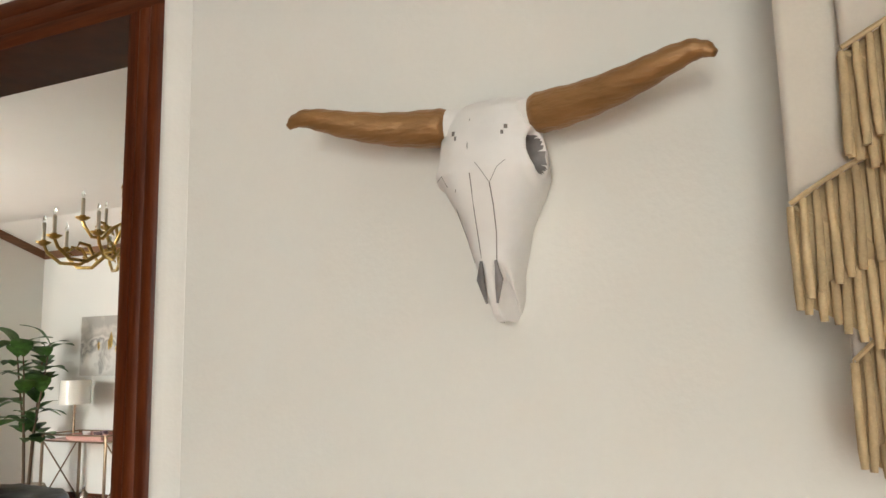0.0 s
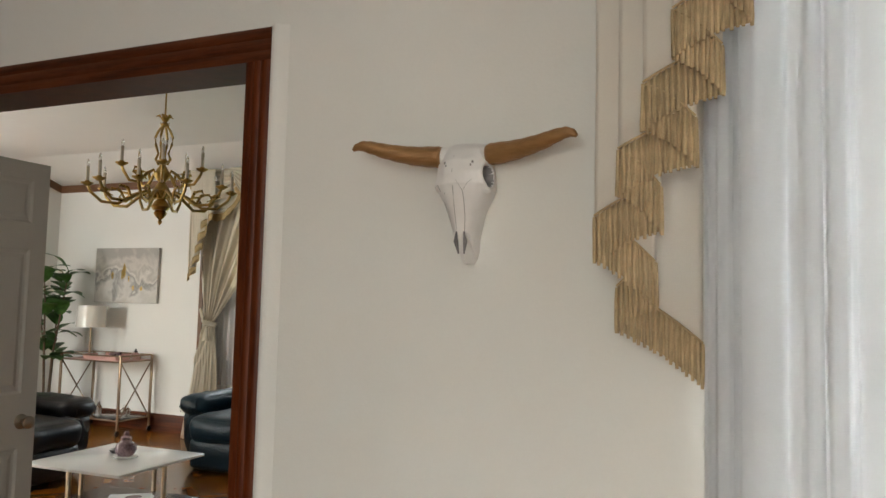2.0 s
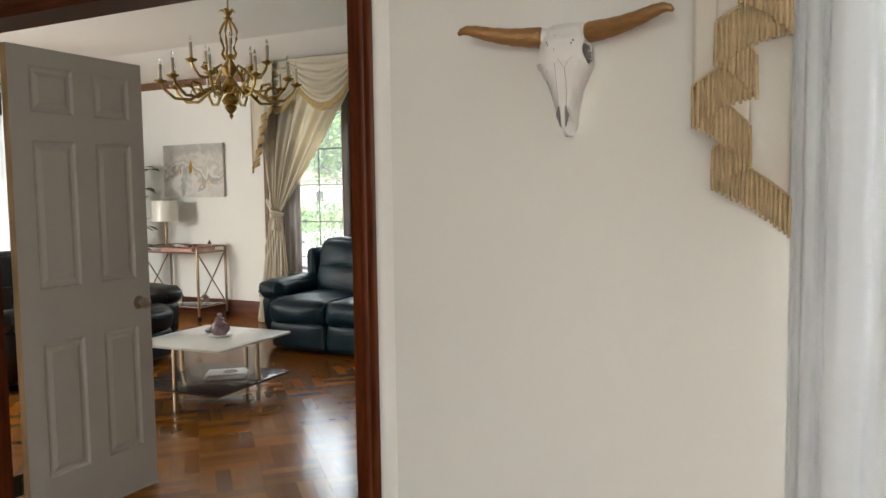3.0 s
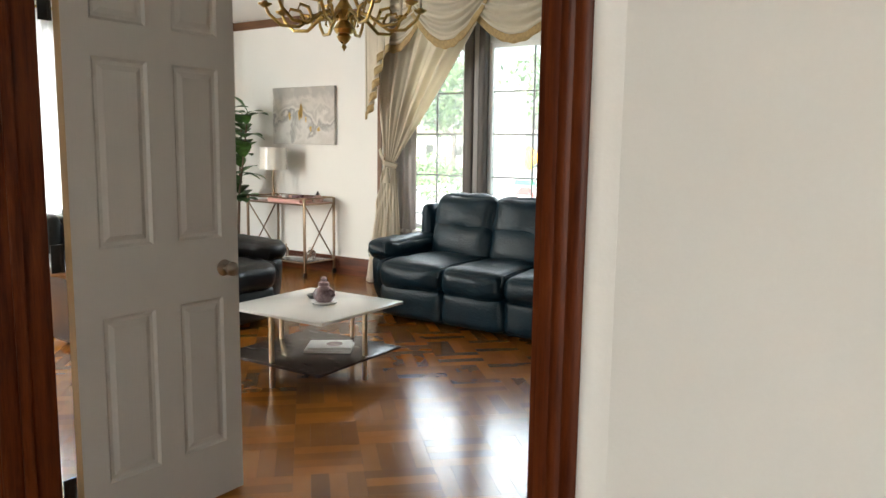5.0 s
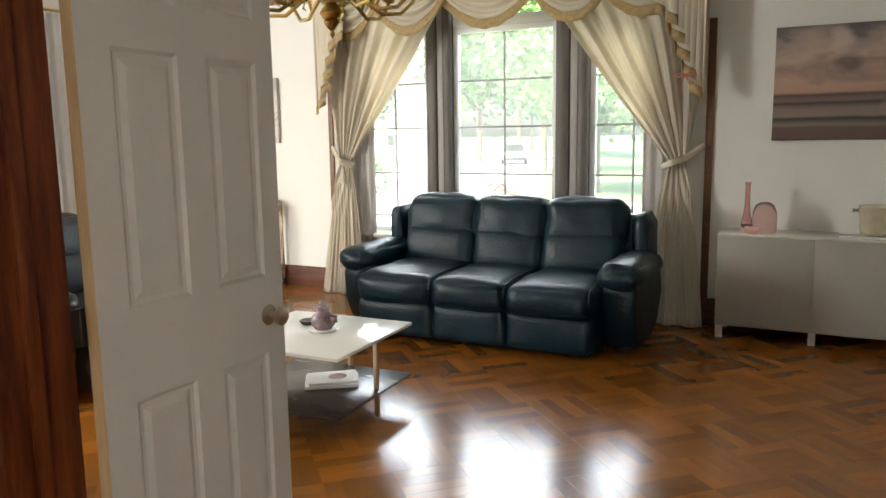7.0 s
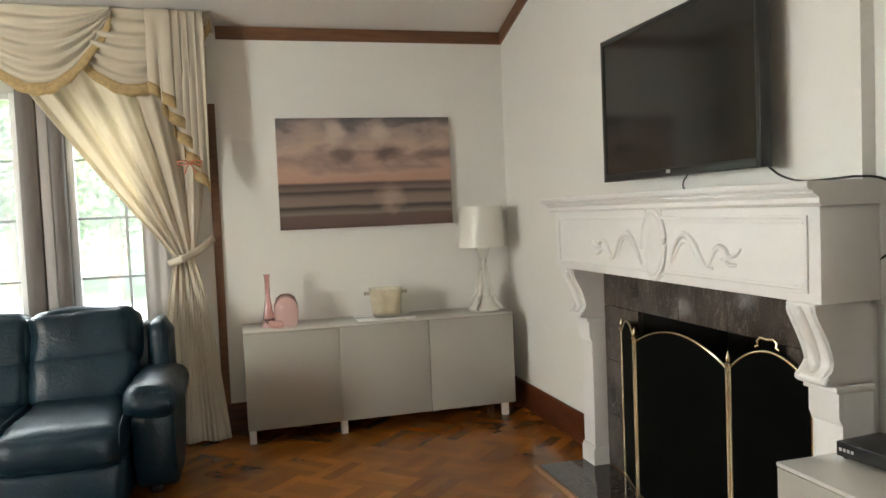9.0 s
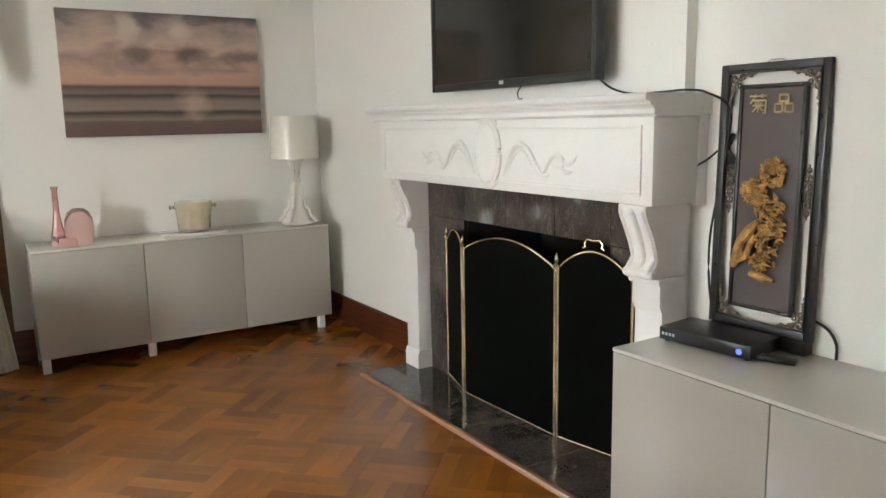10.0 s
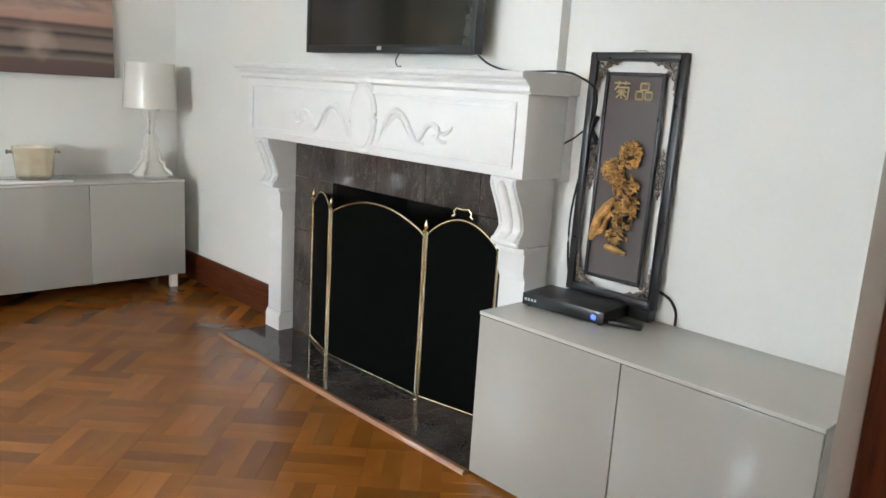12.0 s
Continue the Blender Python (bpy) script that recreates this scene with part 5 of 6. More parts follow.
for sx in (-1, 1):
    for z, sz in ((0.026, 1), (PH - 0.026, -1)):
        part("corner_fretwork", fret(sx * -(PW / 2 - 0.026), z, sx, sz), FRET, pn, "scrolled openwork corner")
    bms = []
    for k in range(6):
        z = PH * 0.46 + k * 0.028
        w = 0.012 if k in (1, 2, 3, 4) else 0.007
        bms.append(bm_tube([(sx * (IX + 0.022 + w * math.cos(t)), 0.010, z + w * math.sin(t)) for t in [6.0 * q / 12 for q in range(13)]], 0.004, 5))
    bms.append(bm_tube([(sx * (IX + 0.022), 0.012, PH * 0.46 - 0.02), (sx * (IX + 0.022), 0.012, PH * 0.46 + 0.16)], 0.003, 5))
    part("side_fretwork", moved(joined(*bms), lean), FRET, pn, "scrolled openwork side piece")
rnd = random.Random(7)
def carved_cluster(cx, cz, rx, rz, count, size):
    bms = []
    for k in range(count):
        a, q = rnd.uniform(0, 6.28), math.sqrt(rnd.random())
        x, z, an = cx + rx * q * math.cos(a), cz + rz * q * math.sin(a), rnd.uniform(0, 6.28)
        s = size * rnd.uniform(0.6, 1.3)
        pts = [(x + s * (t - 0.5) * 2 * math.cos(an), -0.004 - 0.022 * (1 - q) * math.sin(math.pi * t) - rnd.uniform(0, 0.008), z + s * (t - 0.5) * 2 * math.sin(an) + 0.3 * s * math.sin(3 * t)) for t in (0, 0.3, 0.6, 1)]
        bms.append(bm_tube(pts, (0.001, 0.0045, 0.0055, 0.001), 5))
    return bms
for cx, cz, rx, rz, count in ((0.030, 0.545, 0.046, 0.048, 110), (-0.035, 0.48, 0.048, 0.042, 110), (0.05, 0.365, 0.036, 0.034, 60)):
    part("carved_flower", moved(joined(*carved_cluster(cx, cz, rx, rz, count, 0.012)), lean), CARVED, pn, "gilt carved chrysanthemum head", smooth=60)
lf = carved_cluster(0.015, 0.43, 0.07, 0.04, 40, 0.02) + carved_cluster(0.02, 0.32, 0.06, 0.07, 60, 0.018) + carved_cluster(0.01, 0.24, 0.045, 0.03, 26, 0.016)
part("carved_leaves", moved(joined(*lf), lean), CARVED, pn, "gilt carved leaves", smooth=60)
rock = [bm_tube([(-0.105, -0.006, 0.215), (-0.085, -0.012, 0.25), (-0.075, -0.016, 0.30), (-0.04, -0.018, 0.345), (-0.015, -0.012, 0.38)], (0.012, 0.02, 0.016, 0.019, 0.008), 8),
        bm_tube([(-0.09, -0.010, 0.235), (-0.05, -0.014, 0.255), (-0.035, -0.014, 0.30), (-0.02, -0.01, 0.33)], (0.012, 0.012, 0.010, 0.008), 8),
        bm_tube([(-0.03, -0.01, 0.20), (0.02, -0.012, 0.19), (0.06, -0.01, 0.185)], (0.012, 0.016, 0.006), 8)]
part("carved_rock", moved(joined(*rock), lean), CARVED, pn, "pale gilt carved rock")
def strokes(cx, cz, lines, s=0.033):
    return [moved(bm_tube([(cx + a * s, 0.006, cz + b * s), (cx + c * s, 0.006, cz + d * s)], 0.0037, 5), lean) for a, b, c, d in lines]
pin = [(-0.5, 0.9, 0.5, 0.9), (-0.5, 0.9, -0.5, 0.2), (0.5, 0.9, 0.5, 0.2), (-0.5, 0.2, 0.5, 0.2), (-1, 0, -0.15, 0), (-1, 0, -1, -0.8), (-0.15, 0, -0.15, -0.8), (-1, -0.8, -0.15, -0.8), (0.15, 0, 1, 0), (0.15, 0, 0.15, -0.8), (1, 0, 1, -0.8), (0.15, -0.8, 1, -0.8)]
ju = [(-1, 0.85, 1, 0.85), (-0.4, 1.05, -0.4, 0.65), (0.4, 1.05, 0.4, 0.65), (-0.5, 0.6, -0.9, 0.1), (-0.6, 0.4, 0.9, 0.4), (0.9, 0.4, 0.85, -0.9), (0.85, -0.9, 0.6, -0.8), (-0.6, -0.1, 0.6, -0.1), (0, 0.25, 0, -0.85), (-0.35, 0.2, -0.25, 0.0), (0.35, 0.2, 0.25, 0.0), (-0.1, -0.2, -0.6, -0.75), (0.1, -0.2, 0.6, -0.65)]
GILT = material("pale_gilt_lettering", (0.62, 0.50, 0.28), 0.4, 0.4, var=0.15, bump=0.0)
part("character", joined(*strokes(-0.050, 0.770, ju)), GILT, pn, "gilt carved character")
part("character", joined(*strokes(0.045, 0.770, pin)), GILT, pn, "gilt carved character")
part("hanging_wire", moved(bm_tube([(-0.04, 0.02, PH - 0.002), (-0.02, 0.02, PH + 0.008), (0.02, 0.02, PH + 0.008), (0.04, 0.02, PH - 0.002)], 0.002, 5), lean), NICKEL, pn)
tagged(mesh_object("stand_block", bm_box((0.940, 1.14, 0.646), (0.990, 1.51, 0.6875), 0.002), BLACKPLASTIC), "low black block under the leaning carved panel", "stand")
stb = thing("set_top_box", "slim black set-top box with a blue light", "set-top box", (0.733, 1.372, 0.646), -84.2)
part("case", bm_box((-0.172, 0.0, 0.006), (0.172, 0.19, 0.052), 0.004), BLACKPLASTIC, stb)
part("power_light", moved(bm_lathe([(0.006, 0), (0.010, 0), (0.010, 0.0012), (0.006, 0.0012)], 18), Matrix.Translation((0.132, -0.0003, 0.027)) @ Matrix.Rotation(radians(90), 4, "X")), BLUELED, stb, "glowing blue power ring")
part("power_dot", moved(bm_lathe([(0, 0), (0.003, 0), (0.003, 0.0012), (0, 0.0012)], 12), Matrix.Translation((0.132, -0.0003, 0.027)) @ Matrix.Rotation(radians(90), 4, "X")), BLUELED, stb)
for k in range(4):
    part("front_mark", bm_box((-0.160 + 0.014 * k, -0.0012, 0.024), (-0.151 + 0.014 * k, -0.0003, 0.034)), WHITELED, stb, "small white mark")
for x in (-0.15, 0.15):
    for y in (0.02, 0.17):
        part("foot", moved(bm_lathe([(0, 0), (0.01, 0), (0.01, 0.006), (0, 0.006)], 10), pose(x, y, 0)), BLACKPLASTIC, stb)
rc = thing("remote_control", "black remote control lying on the media cabinet", "remote control", (0.80, 1.165, 0.646), -70)
part("body", bm_box((-0.075, 0.0, 0.0), (0.075, 0.045, 0.018), 0.005), BLACKPLASTIC, rc)
part("buttons", joined(*[bm_box((-0.06 + 0.013 * i, 0.008 + 0.011 * j, 0.0182), (-0.052 + 0.013 * i, 0.014 + 0.011 * j, 0.0195)) for i in range(8) for j in range(3)]), DARKFRAME, rc, "rows of small dark buttons")

# ---- chandelier ----
ch = thing("chandelier", "antique brass two-tier chandelier with candle sleeves", "chandelier", (-2.738, 2.50, 1.95))
part("finial", bm_lathe([(0.0, 0.0), (0.008, 0.012), (0.016, 0.025), (0.008, 0.04), (0.03, 0.06), (0.045, 0.085), (0.03, 0.105), (0.0, 0.11)], 18), ANTIQUE, ch)
part("column", bm_lathe([(0.0, 0.10), (0.05, 0.105), (0.065, 0.13), (0.045, 0.16), (0.028, 0.18), (0.05, 0.21), (0.06, 0.24), (0.035, 0.28), (0.022, 0.30), (0.05, 0.33), (0.055, 0.36), (0.03, 0.40), (0.02, 0.42), (0.03, 0.44), (0.0, 0.45)], 20), ANTIQUE, ch)
for k in range(4):
    a = k * math.pi / 2 + 0.4
    cage = [(r * math.cos(a), r * math.sin(a), z) for r, z in ((0.03, 0.42), (0.05, 0.46), (0.035, 0.50), (0.055, 0.56), (0.062, 0.61), (0.04, 0.66), (0.018, 0.69), (0.03, 0.715))]
    part("cage_scroll", bm_tube(cage, (0.008, 0.010, 0.008, 0.009, 0.008, 0.009, 0.008, 0.005), 8), ANTIQUE, ch)
part("crown_cap", bm_lathe([(0.0, 0.68), (0.022, 0.685), (0.03, 0.70), (0.014, 0.72), (0.03, 0.745), (0.012, 0.77), (0.0, 0.78)], 14), ANTIQUE, ch)
for k in range(5):
    a = k * 2 * math.pi / 5
    part("crown_leaf", bm_tube([(0.012 * math.cos(a), 0.012 * math.sin(a), 0.74), (0.04 * math.cos(a), 0.04 * math.sin(a), 0.765), (0.062 * math.cos(a), 0.062 * math.sin(a), 0.755)], (0.006, 0.008, 0.002), 6), ANTIQUE, ch)
part("suspension_rod", bm_tube([(0, 0, 0.775), (0, 0, CEILING - 1.95)], 0.006, 8), ANTIQUE, ch)
def candle_arm(a, reach, z0, rise):
    c, s = math.cos(a), math.sin(a)
    pts = [(r * c, r * s, z) for r, z in ((0.045, z0), (reach * 0.22, z0 + 0.04), (reach * 0.38, z0 + 0.01), (reach * 0.58, z0 - 0.055), (reach * 0.8, z0 - 0.05), (reach * 0.95, z0 + 0.01), (reach, z0 + rise))]
    arm = part("arm", bm_tube(pts, (0.011, 0.010, 0.012, 0.011, 0.010, 0.010, 0.008), 8), ANTIQUE, ch)
    curl = [(r * c, r * s, z) for r, z in ((reach * 0.5, z0 - 0.02), (reach * 0.56, z0 + 0.035), (reach * 0.68, z0 + 0.045), (reach * 0.72, z0 + 0.01), (reach * 0.65, z0 - 0.005))]
    part("leaf_scroll", bm_tube(curl, (0.008, 0.011, 0.009, 0.008, 0.003), 6), ANTIQUE, arm)
    top = z0 + rise
    part("drip_pan", moved(bm_lathe([(0.0, 0.0), (0.012, 0.0), (0.040, 0.018), (0.042, 0.024), (0.014, 0.012), (0.016, 0.035), (0.0, 0.036)], 14), pose(reach * c, reach * s, top - 0.012)), ANTIQUE, arm)
    part("candle_sleeve", moved(bm_lathe([(0.0, 0.0), (0.011, 0.0), (0.011, 0.10), (0.0, 0.101)], 10), pose(reach * c, reach * s, top + 0.022)), CANDLE, arm, "ivory candle sleeve")
    part("bulb", moved(bm_lathe([(0.0, 0.0), (0.007, 0.002), (0.010, 0.016), (0.006, 0.036), (0.0, 0.05)], 10), pose(reach * c, reach * s, top + 0.123)), CLEAR, arm, "clear candle bulb")
for k in range(10):
    candle_arm(k * 2 * math.pi / 10 + 0.15, 0.465, 0.19, 0.06)
for k in range(5):
    candle_arm(k * 2 * math.pi / 5 + 0.45, 0.27, 0.34, 0.05)

# ---- bar cart ----
ct = thing("bar_cart", "bronze metal bar cart with X-braced sides on castors", "bar cart", (-5.13, 4.96, 0))
CW, CD = 0.86, 0.44
for x in (0.0, -CW):
    for y in (0.0, -CD):
        part("upright", bm_box((x - 0.011, y - 0.011, 0.07), (x + 0.011, y + 0.011, 0.83), 0.002), CARTBRONZE, ct)
        cs = part("castor", moved(bm_lathe([(0.0, -0.009), (0.028, -0.009), (0.031, -0.004), (0.031, 0.004), (0.028, 0.009), (0.0, 0.009)], 16), Matrix.Translation((x, y, 0.0315)) @ Matrix.Rotation(radians(90), 4, "Y")), BLACKPLASTIC, ct, "black castor")
        part("castor_fork", bm_box((x - 0.012, y - 0.012, 0.0625), (x + 0.012, y + 0.012, 0.0695)), CARTBRONZE, cs)
for z in (0.77, 0.83, 0.16):
    part("rail", joined(bm_tube([(0, -0.011, z), (0, -CD + 0.011, z)], 0.008, 6), bm_tube([(-CW, -0.011, z), (-CW, -CD + 0.011, z)], 0.008, 6), bm_tube([(-0.011, 0, z), (-CW + 0.011, 0, z)], 0.008, 6), bm_tube([(-0.011, -CD, z), (-CW + 0.011, -CD, z)], 0.008, 6)), CARTBRONZE, ct)
for x in (0.0, -CW):
    part("cross_brace", joined(bm_tube([(x, -0.011, 0.17), (x, -CD + 0.011, 0.76)], 0.007, 6), bm_tube([(x, -CD + 0.011, 0.17), (x, -0.011, 0.76)], 0.007, 6)), CARTBRONZE, ct, "crossed brace")
for z, m in ((0.776, PINKTRAY), (0.166, CLEAR)):
    part("shelf", bm_box((-CW + 0.012, -CD + 0.012, z - 0.004), (-0.012, -0.012, z + 0.004), 0.001), m, ct, "cart shelf")
bt = thing("serving_tray", "blush pink serving tray with low rim on the cart", "tray", (-5.50, 4.73, 0.781))
part("tray_base", bm_box((-0.24, -0.15, 0), (0.24, 0.15, 0.008), 0.002), PINKTRAY, bt)
for lo, hi in (((-0.24, -0.15, 0.008), (0.24, -0.14, 0.05)), ((-0.24, 0.14, 0.008), (0.24, 0.15, 0.05)), ((-0.24, -0.14, 0.008), (-0.23, 0.14, 0.05)), ((0.23, -0.14, 0.008), (0.24, 0.14, 0.05))):
    part("tray_rim", bm_box(lo, hi, 0.002), PINKTRAY, bt)
dc = thing("decanter", "clear glass decanter with dark stopper on the cart", "decanter", (-5.21, 4.80, 0.781))
part("body", bm_lathe([(0.0, 0.0), (0.05, 0.0), (0.06, 0.02), (0.06, 0.05), (0.03, 0.075), (0.0, 0.078)], 20), CLEAR, dc)
part("stopper", bm_lathe([(0.0, 0.0785), (0.02, 0.079), (0.02, 0.09), (0.008, 0.10), (0.012, 0.112), (0.0, 0.118)], 14), DARKFRAME, dc)
for k, (x, y) in enumerate(((-5.62, 4.72), (-5.42, 4.68), (-5.47, 4.80))):
    cup = tagged(mesh_object("cup", moved(bm_lathe([(0.0, 0.0), (0.028, 0.0), (0.040, 0.05), (0.040, 0.058), (0.036, 0.058), (0.026, 0.006), (0.0, 0.005)], 18), pose(x, y, 0.7895)), (GLOSSWHITE, MAUVE, MAUVE)[k], 40), ("white", "mauve", "mauve")[k] + " ceramic cup standing on the pink tray", "cup", "cups on the cart")
for k, (x, y, h) in enumerate(((-5.25, 4.72, 0.13), (-5.34, 4.85, 0.10), (-5.6, 4.7, 0.15))):
    tagged(mesh_object("bottle", moved(bm_lathe([(0.0, 0.0), (0.035, 0.0), (0.036, h * 0.6), (0.013, h * 0.8), (0.013, h), (0.0, h)], 16), pose(x, y, 0.1705)), CLEAR, 40), "clear glass bottle on the lower cart shelf", "bottle", "bottles on the cart")

# ---- lamp on the cart, plant ----
l2 = thing("table_lamp", "table lamp with white drum shade beside the plant", "table lamp", (-5.78, 4.70, 0.7808))
part("stem", bm_lathe([(0.0, 0.0), (0.05, 0.0), (0.052, 0.012), (0.014, 0.025), (0.010, 0.28), (0.012, 0.36), (0.0, 0.36)], 16), CARTBRONZE, l2)
part("shade", bm_lathe([(0.150, 0.335), (0.152, 0.335), (0.145, 0.57), (0.143, 0.57), (0.1425, 0.567), (0.1485, 0.338)], 36), LAMPWHITE, l2, "white drum shade")
pl = thing("potted_plant", "tall fiddle-leaf fig plant in a woven planter", "plant", (-6.17, 4.50, 0))
part("planter", bm_lathe([(0.0, 0.0), (0.14, 0.0), (0.18, 0.10), (0.19, 0.30), (0.17, 0.34), (0.16, 0.34), (0.17, 0.29), (0.0, 0.28)], 28), POT, pl, "woven planter")
rnd = random.Random(11)
stems = []
for k in range(4):
    a = k * 1.6
    stems.append([(0.03 * math.cos(a), 0.03 * math.sin(a), 0.28), (0.06 * math.cos(a), 0.06 * math.sin(a), 0.8), (0.13 * math.cos(a + 0.3), 0.13 * math.sin(a + 0.3), 1.35), (0.18 * math.cos(a + 0.3), 0.18 * math.sin(a + 0.3), 1.72)])
part("stem", joined(*[bm_tube(s, (0.014, 0.012, 0.009, 0.005), 7) for s in stems]), BARK, pl)
def fig_leaf(at, az, el, ln):
    def f(u, v):
        w = ln * 0.36 * (math.sin(math.pi * min(1, u * 1.02)) ** 0.7) * (0.72 + 0.45 * u)
        return (u * ln, (v - 0.5) * 2 * w, 0.10 * ln * math.sin(2.5 * u) - 0.35 * ln * u * u + abs(v - 0.5) * 0.25 * w + 0.02 * ln * math.sin(9 * u + 4 * v))
    return moved(bm_sheet(f, 7, 4), Matrix.Translation(at) @ Matrix.Rotation(az, 4, "Z") @ Matrix.Rotation(-el, 4, "Y"))
for s in stems:
    for k in range(13):
        t = 0.30 + 0.70 * k / 12
        q = t * 3
        i = min(2, int(q))
        p = Vector(s[i]).lerp(Vector(s[i + 1]), q - i)
        part("leaf", fig_leaf(p, k * 2.4 + rnd.uniform(-0.4, 0.4), rnd.uniform(0.1, 0.9), rnd.uniform(0.23, 0.34)), LEAF, pl, smooth="all")

# ---- west window and its curtain ----
ww = tagged(thing("window_west", "white-framed window behind a sheer curtain", "window"), kind="structure")
part("window_frame", joined(bm_box((WEST_X - 0.12, 1.9, 0.6), (WEST_X - 0.06, 1.96, 2.5)), bm_box((WEST_X - 0.12, 3.44, 0.6), (WEST_X - 0.06, 3.5, 2.5)), bm_box((WEST_X - 0.12, 1.96, 0.6), (WEST_X - 0.06, 3.44, 0.66)), bm_box((WEST_X - 0.12, 1.96, 2.44), (WEST_X - 0.06, 3.44, 2.5))), VINYL, ww)
wp = part("pane", bm_box((WEST_X - 0.093, 1.96, 0.66), (WEST_X - 0.087, 3.44, 2.44)), CLEAR, ww, smooth=None)
wp.visible_shadow = False
def folds(p, q, z0, z1, waves, amp, nu=160):
    p, q = Vector((*p, 0)), Vector((*q, 0))
    d = q - p
    nrm = Vector((-d.y, d.x, 0)).normalized()
    def f(u, v):
        w = u + 0.012 * math.sin(2 * math.pi * waves * 0.37 * u)
        s = math.sin(2 * math.pi * waves * w) + 0.35 * math.sin(2 * math.pi * waves * 2.3 * w + 1.0)
        pos = p + d * u + nrm * amp * s * (0.75 + 0.3 * v + 0.1 * math.sin(5 * v + 9 * u))
        return (pos.x, pos.y, z1 - (z1 - z0) * v)
    return bm_sheet(f, nu, 14, 0.0015)
wc = thing("curtain", "white sheer curtain drawn half across the side window", "curtain")
part("curtain_cloth", folds((WEST_X + 0.09, 2.62), (WEST_X + 0.09, 3.85), 0.02, 2.58, 9, 0.03), SHEERW, wc, smooth="all")
part("curtain_rod", bm_tube([(WEST_X + 0.09, 1.65, 2.60), (WEST_X + 0.09, 3.95, 2.60)], 0.014, 10), ANTIQUE, wc)


# ---- den: skull on the wall ----
sk = thing("skull_ornament", "white plaster longhorn skull with bronze horns on the wall", "wall ornament", (0.523, 0.0145, 1.546))
sk.matrix_basis = pose(0.523, 0.0145, 1.546) @ Matrix.Scale(1.09, 4)
def skull_surface(u, v):
    """u round the front half, v from the crown (0) down to the muzzle (1)."""
    keys = ((0.0, 0.044, 0.040), (0.06, 0.052, 0.062), (0.16, 0.053, 0.078), (0.26, 0.060, 0.083), (0.36, 0.062, 0.084), (0.45, 0.053, 0.078), (0.58, 0.036, 0.070), (0.74, 0.025, 0.060), (0.90, 0.019, 0.052), (0.97, 0.014, 0.042), (1.0, 0.008, 0.03))
    for a, b in zip(keys, keys[1:]):
        if v <= b[0]:
            t = (v - a[0]) / (b[0] - a[0])
            w, d = a[1] + (b[1] - a[1]) * t, a[2] + (b[2] - a[2]) * t
            break
    an = math.pi * u
    sq = 0.75
    x = -w * math.copysign(abs(math.cos(an)) ** sq, math.cos(an))
    y = -d * abs(math.sin(an)) ** 0.6
    x *= 0.80 + 0.20 * abs(math.sin(an)) ** 0.7
    z = 0.222 - 0.226 * v
    # eye sockets, brow, nasal groove
    for sgn in (-1, 1):
        e = math.hypot((z - 0.157) / 0.0205, (y + 0.050) / 0.0175) if sgn * x > 0.030 else 9.0
        if e < 1:
            x -= sgn * 0.030 * (1 - e) ** 0.5
        elif e < 1.5:
            x += sgn * 0.004 * math.sin(math.pi * (e - 1) / 0.5)
        if v > 0.75 and abs(x) > 0.004:
            y += 0.018 * max(0, 1 - abs(abs(x) - 0.011) / 0.007) * min(1, (v - 0.75) * 8)
    return Vector((x, y - 0.001, z)) + noise.noise_vector(Vector((x, y, z)) * 30) * 0.0018
def socket_distance(p, sgn):
    return math.hypot((p.z - 0.157) / 0.0205, (p.y + 0.050) / 0.0175) if sgn * p.x > 0.030 else 9.0
for nm, mat, inside in (("skull", BONE, False), ("eye_socket", HOLLOW_SHADE, True)):
    for sgn in ((-1, 1) if inside else (0,)):
        bm = bm_sheet(skull_surface, 110, 120)
        drop = []
        for fc in bm.faces:
            c = fc.calc_center_median()
            hole = socket_distance(c, sgn) < 1 if inside else min(socket_distance(c, -1), socket_distance(c, 1)) < 1
            if hole != inside:
                drop.append(fc)
        bmesh.ops.delete(bm, geom=drop, context="FACES")
        part(nm, bm, mat, sk, "hollow eye socket with its shade coloured in" if inside else "", smooth="all")
part("skull_back", bm_prism([(-0.024, 0.19), (-0.030, 0.12), (-0.014, 0.03), (0.014, 0.03), (0.030, 0.12), (0.024, 0.19)], "y", -0.03, -0.001, 0.004), BONE, sk)
def on_skull(x, z):
    """The point of the face at that height and distance from the middle."""
    lo, hi = 0.0, 1.0
    for _ in range(30):
        mid = (lo + hi) / 2
        lo, hi = (mid, hi) if skull_surface(mid, (0.222 - z) / 0.226).x < x else (lo, mid)
    return skull_surface(lo, (0.222 - z) / 0.226) + Vector((0, -0.0003, 0))
for crack, r in (([(-0.011, 0.195), (-0.010, 0.165), (-0.0085, 0.135), (-0.008, 0.100), (-0.0075, 0.070), (-0.007, 0.050)], 0.0005), ([(0.011, 0.126), (0.012, 0.105), (0.011, 0.080), (0.008, 0.052)], 0.0006), ([(0.011, 0.126), (0.003, 0.140), (-0.002, 0.147)], 0.0003), ([(0.011, 0.126), (0.020, 0.140), (0.028, 0.146)], 0.0003),
                 ([(-0.026, 0.124), (-0.030, 0.105), (-0.024, 0.078), (-0.019, 0.055)], 0.0004), ([(-0.050, 0.136), (-0.042, 0.140), (-0.036, 0.128)], 0.0004)):
    part("suture_crack", bm_tube([on_skull(a, b) for a, b in crack], r, 5), DARKLINE, sk, "fine dark crack")
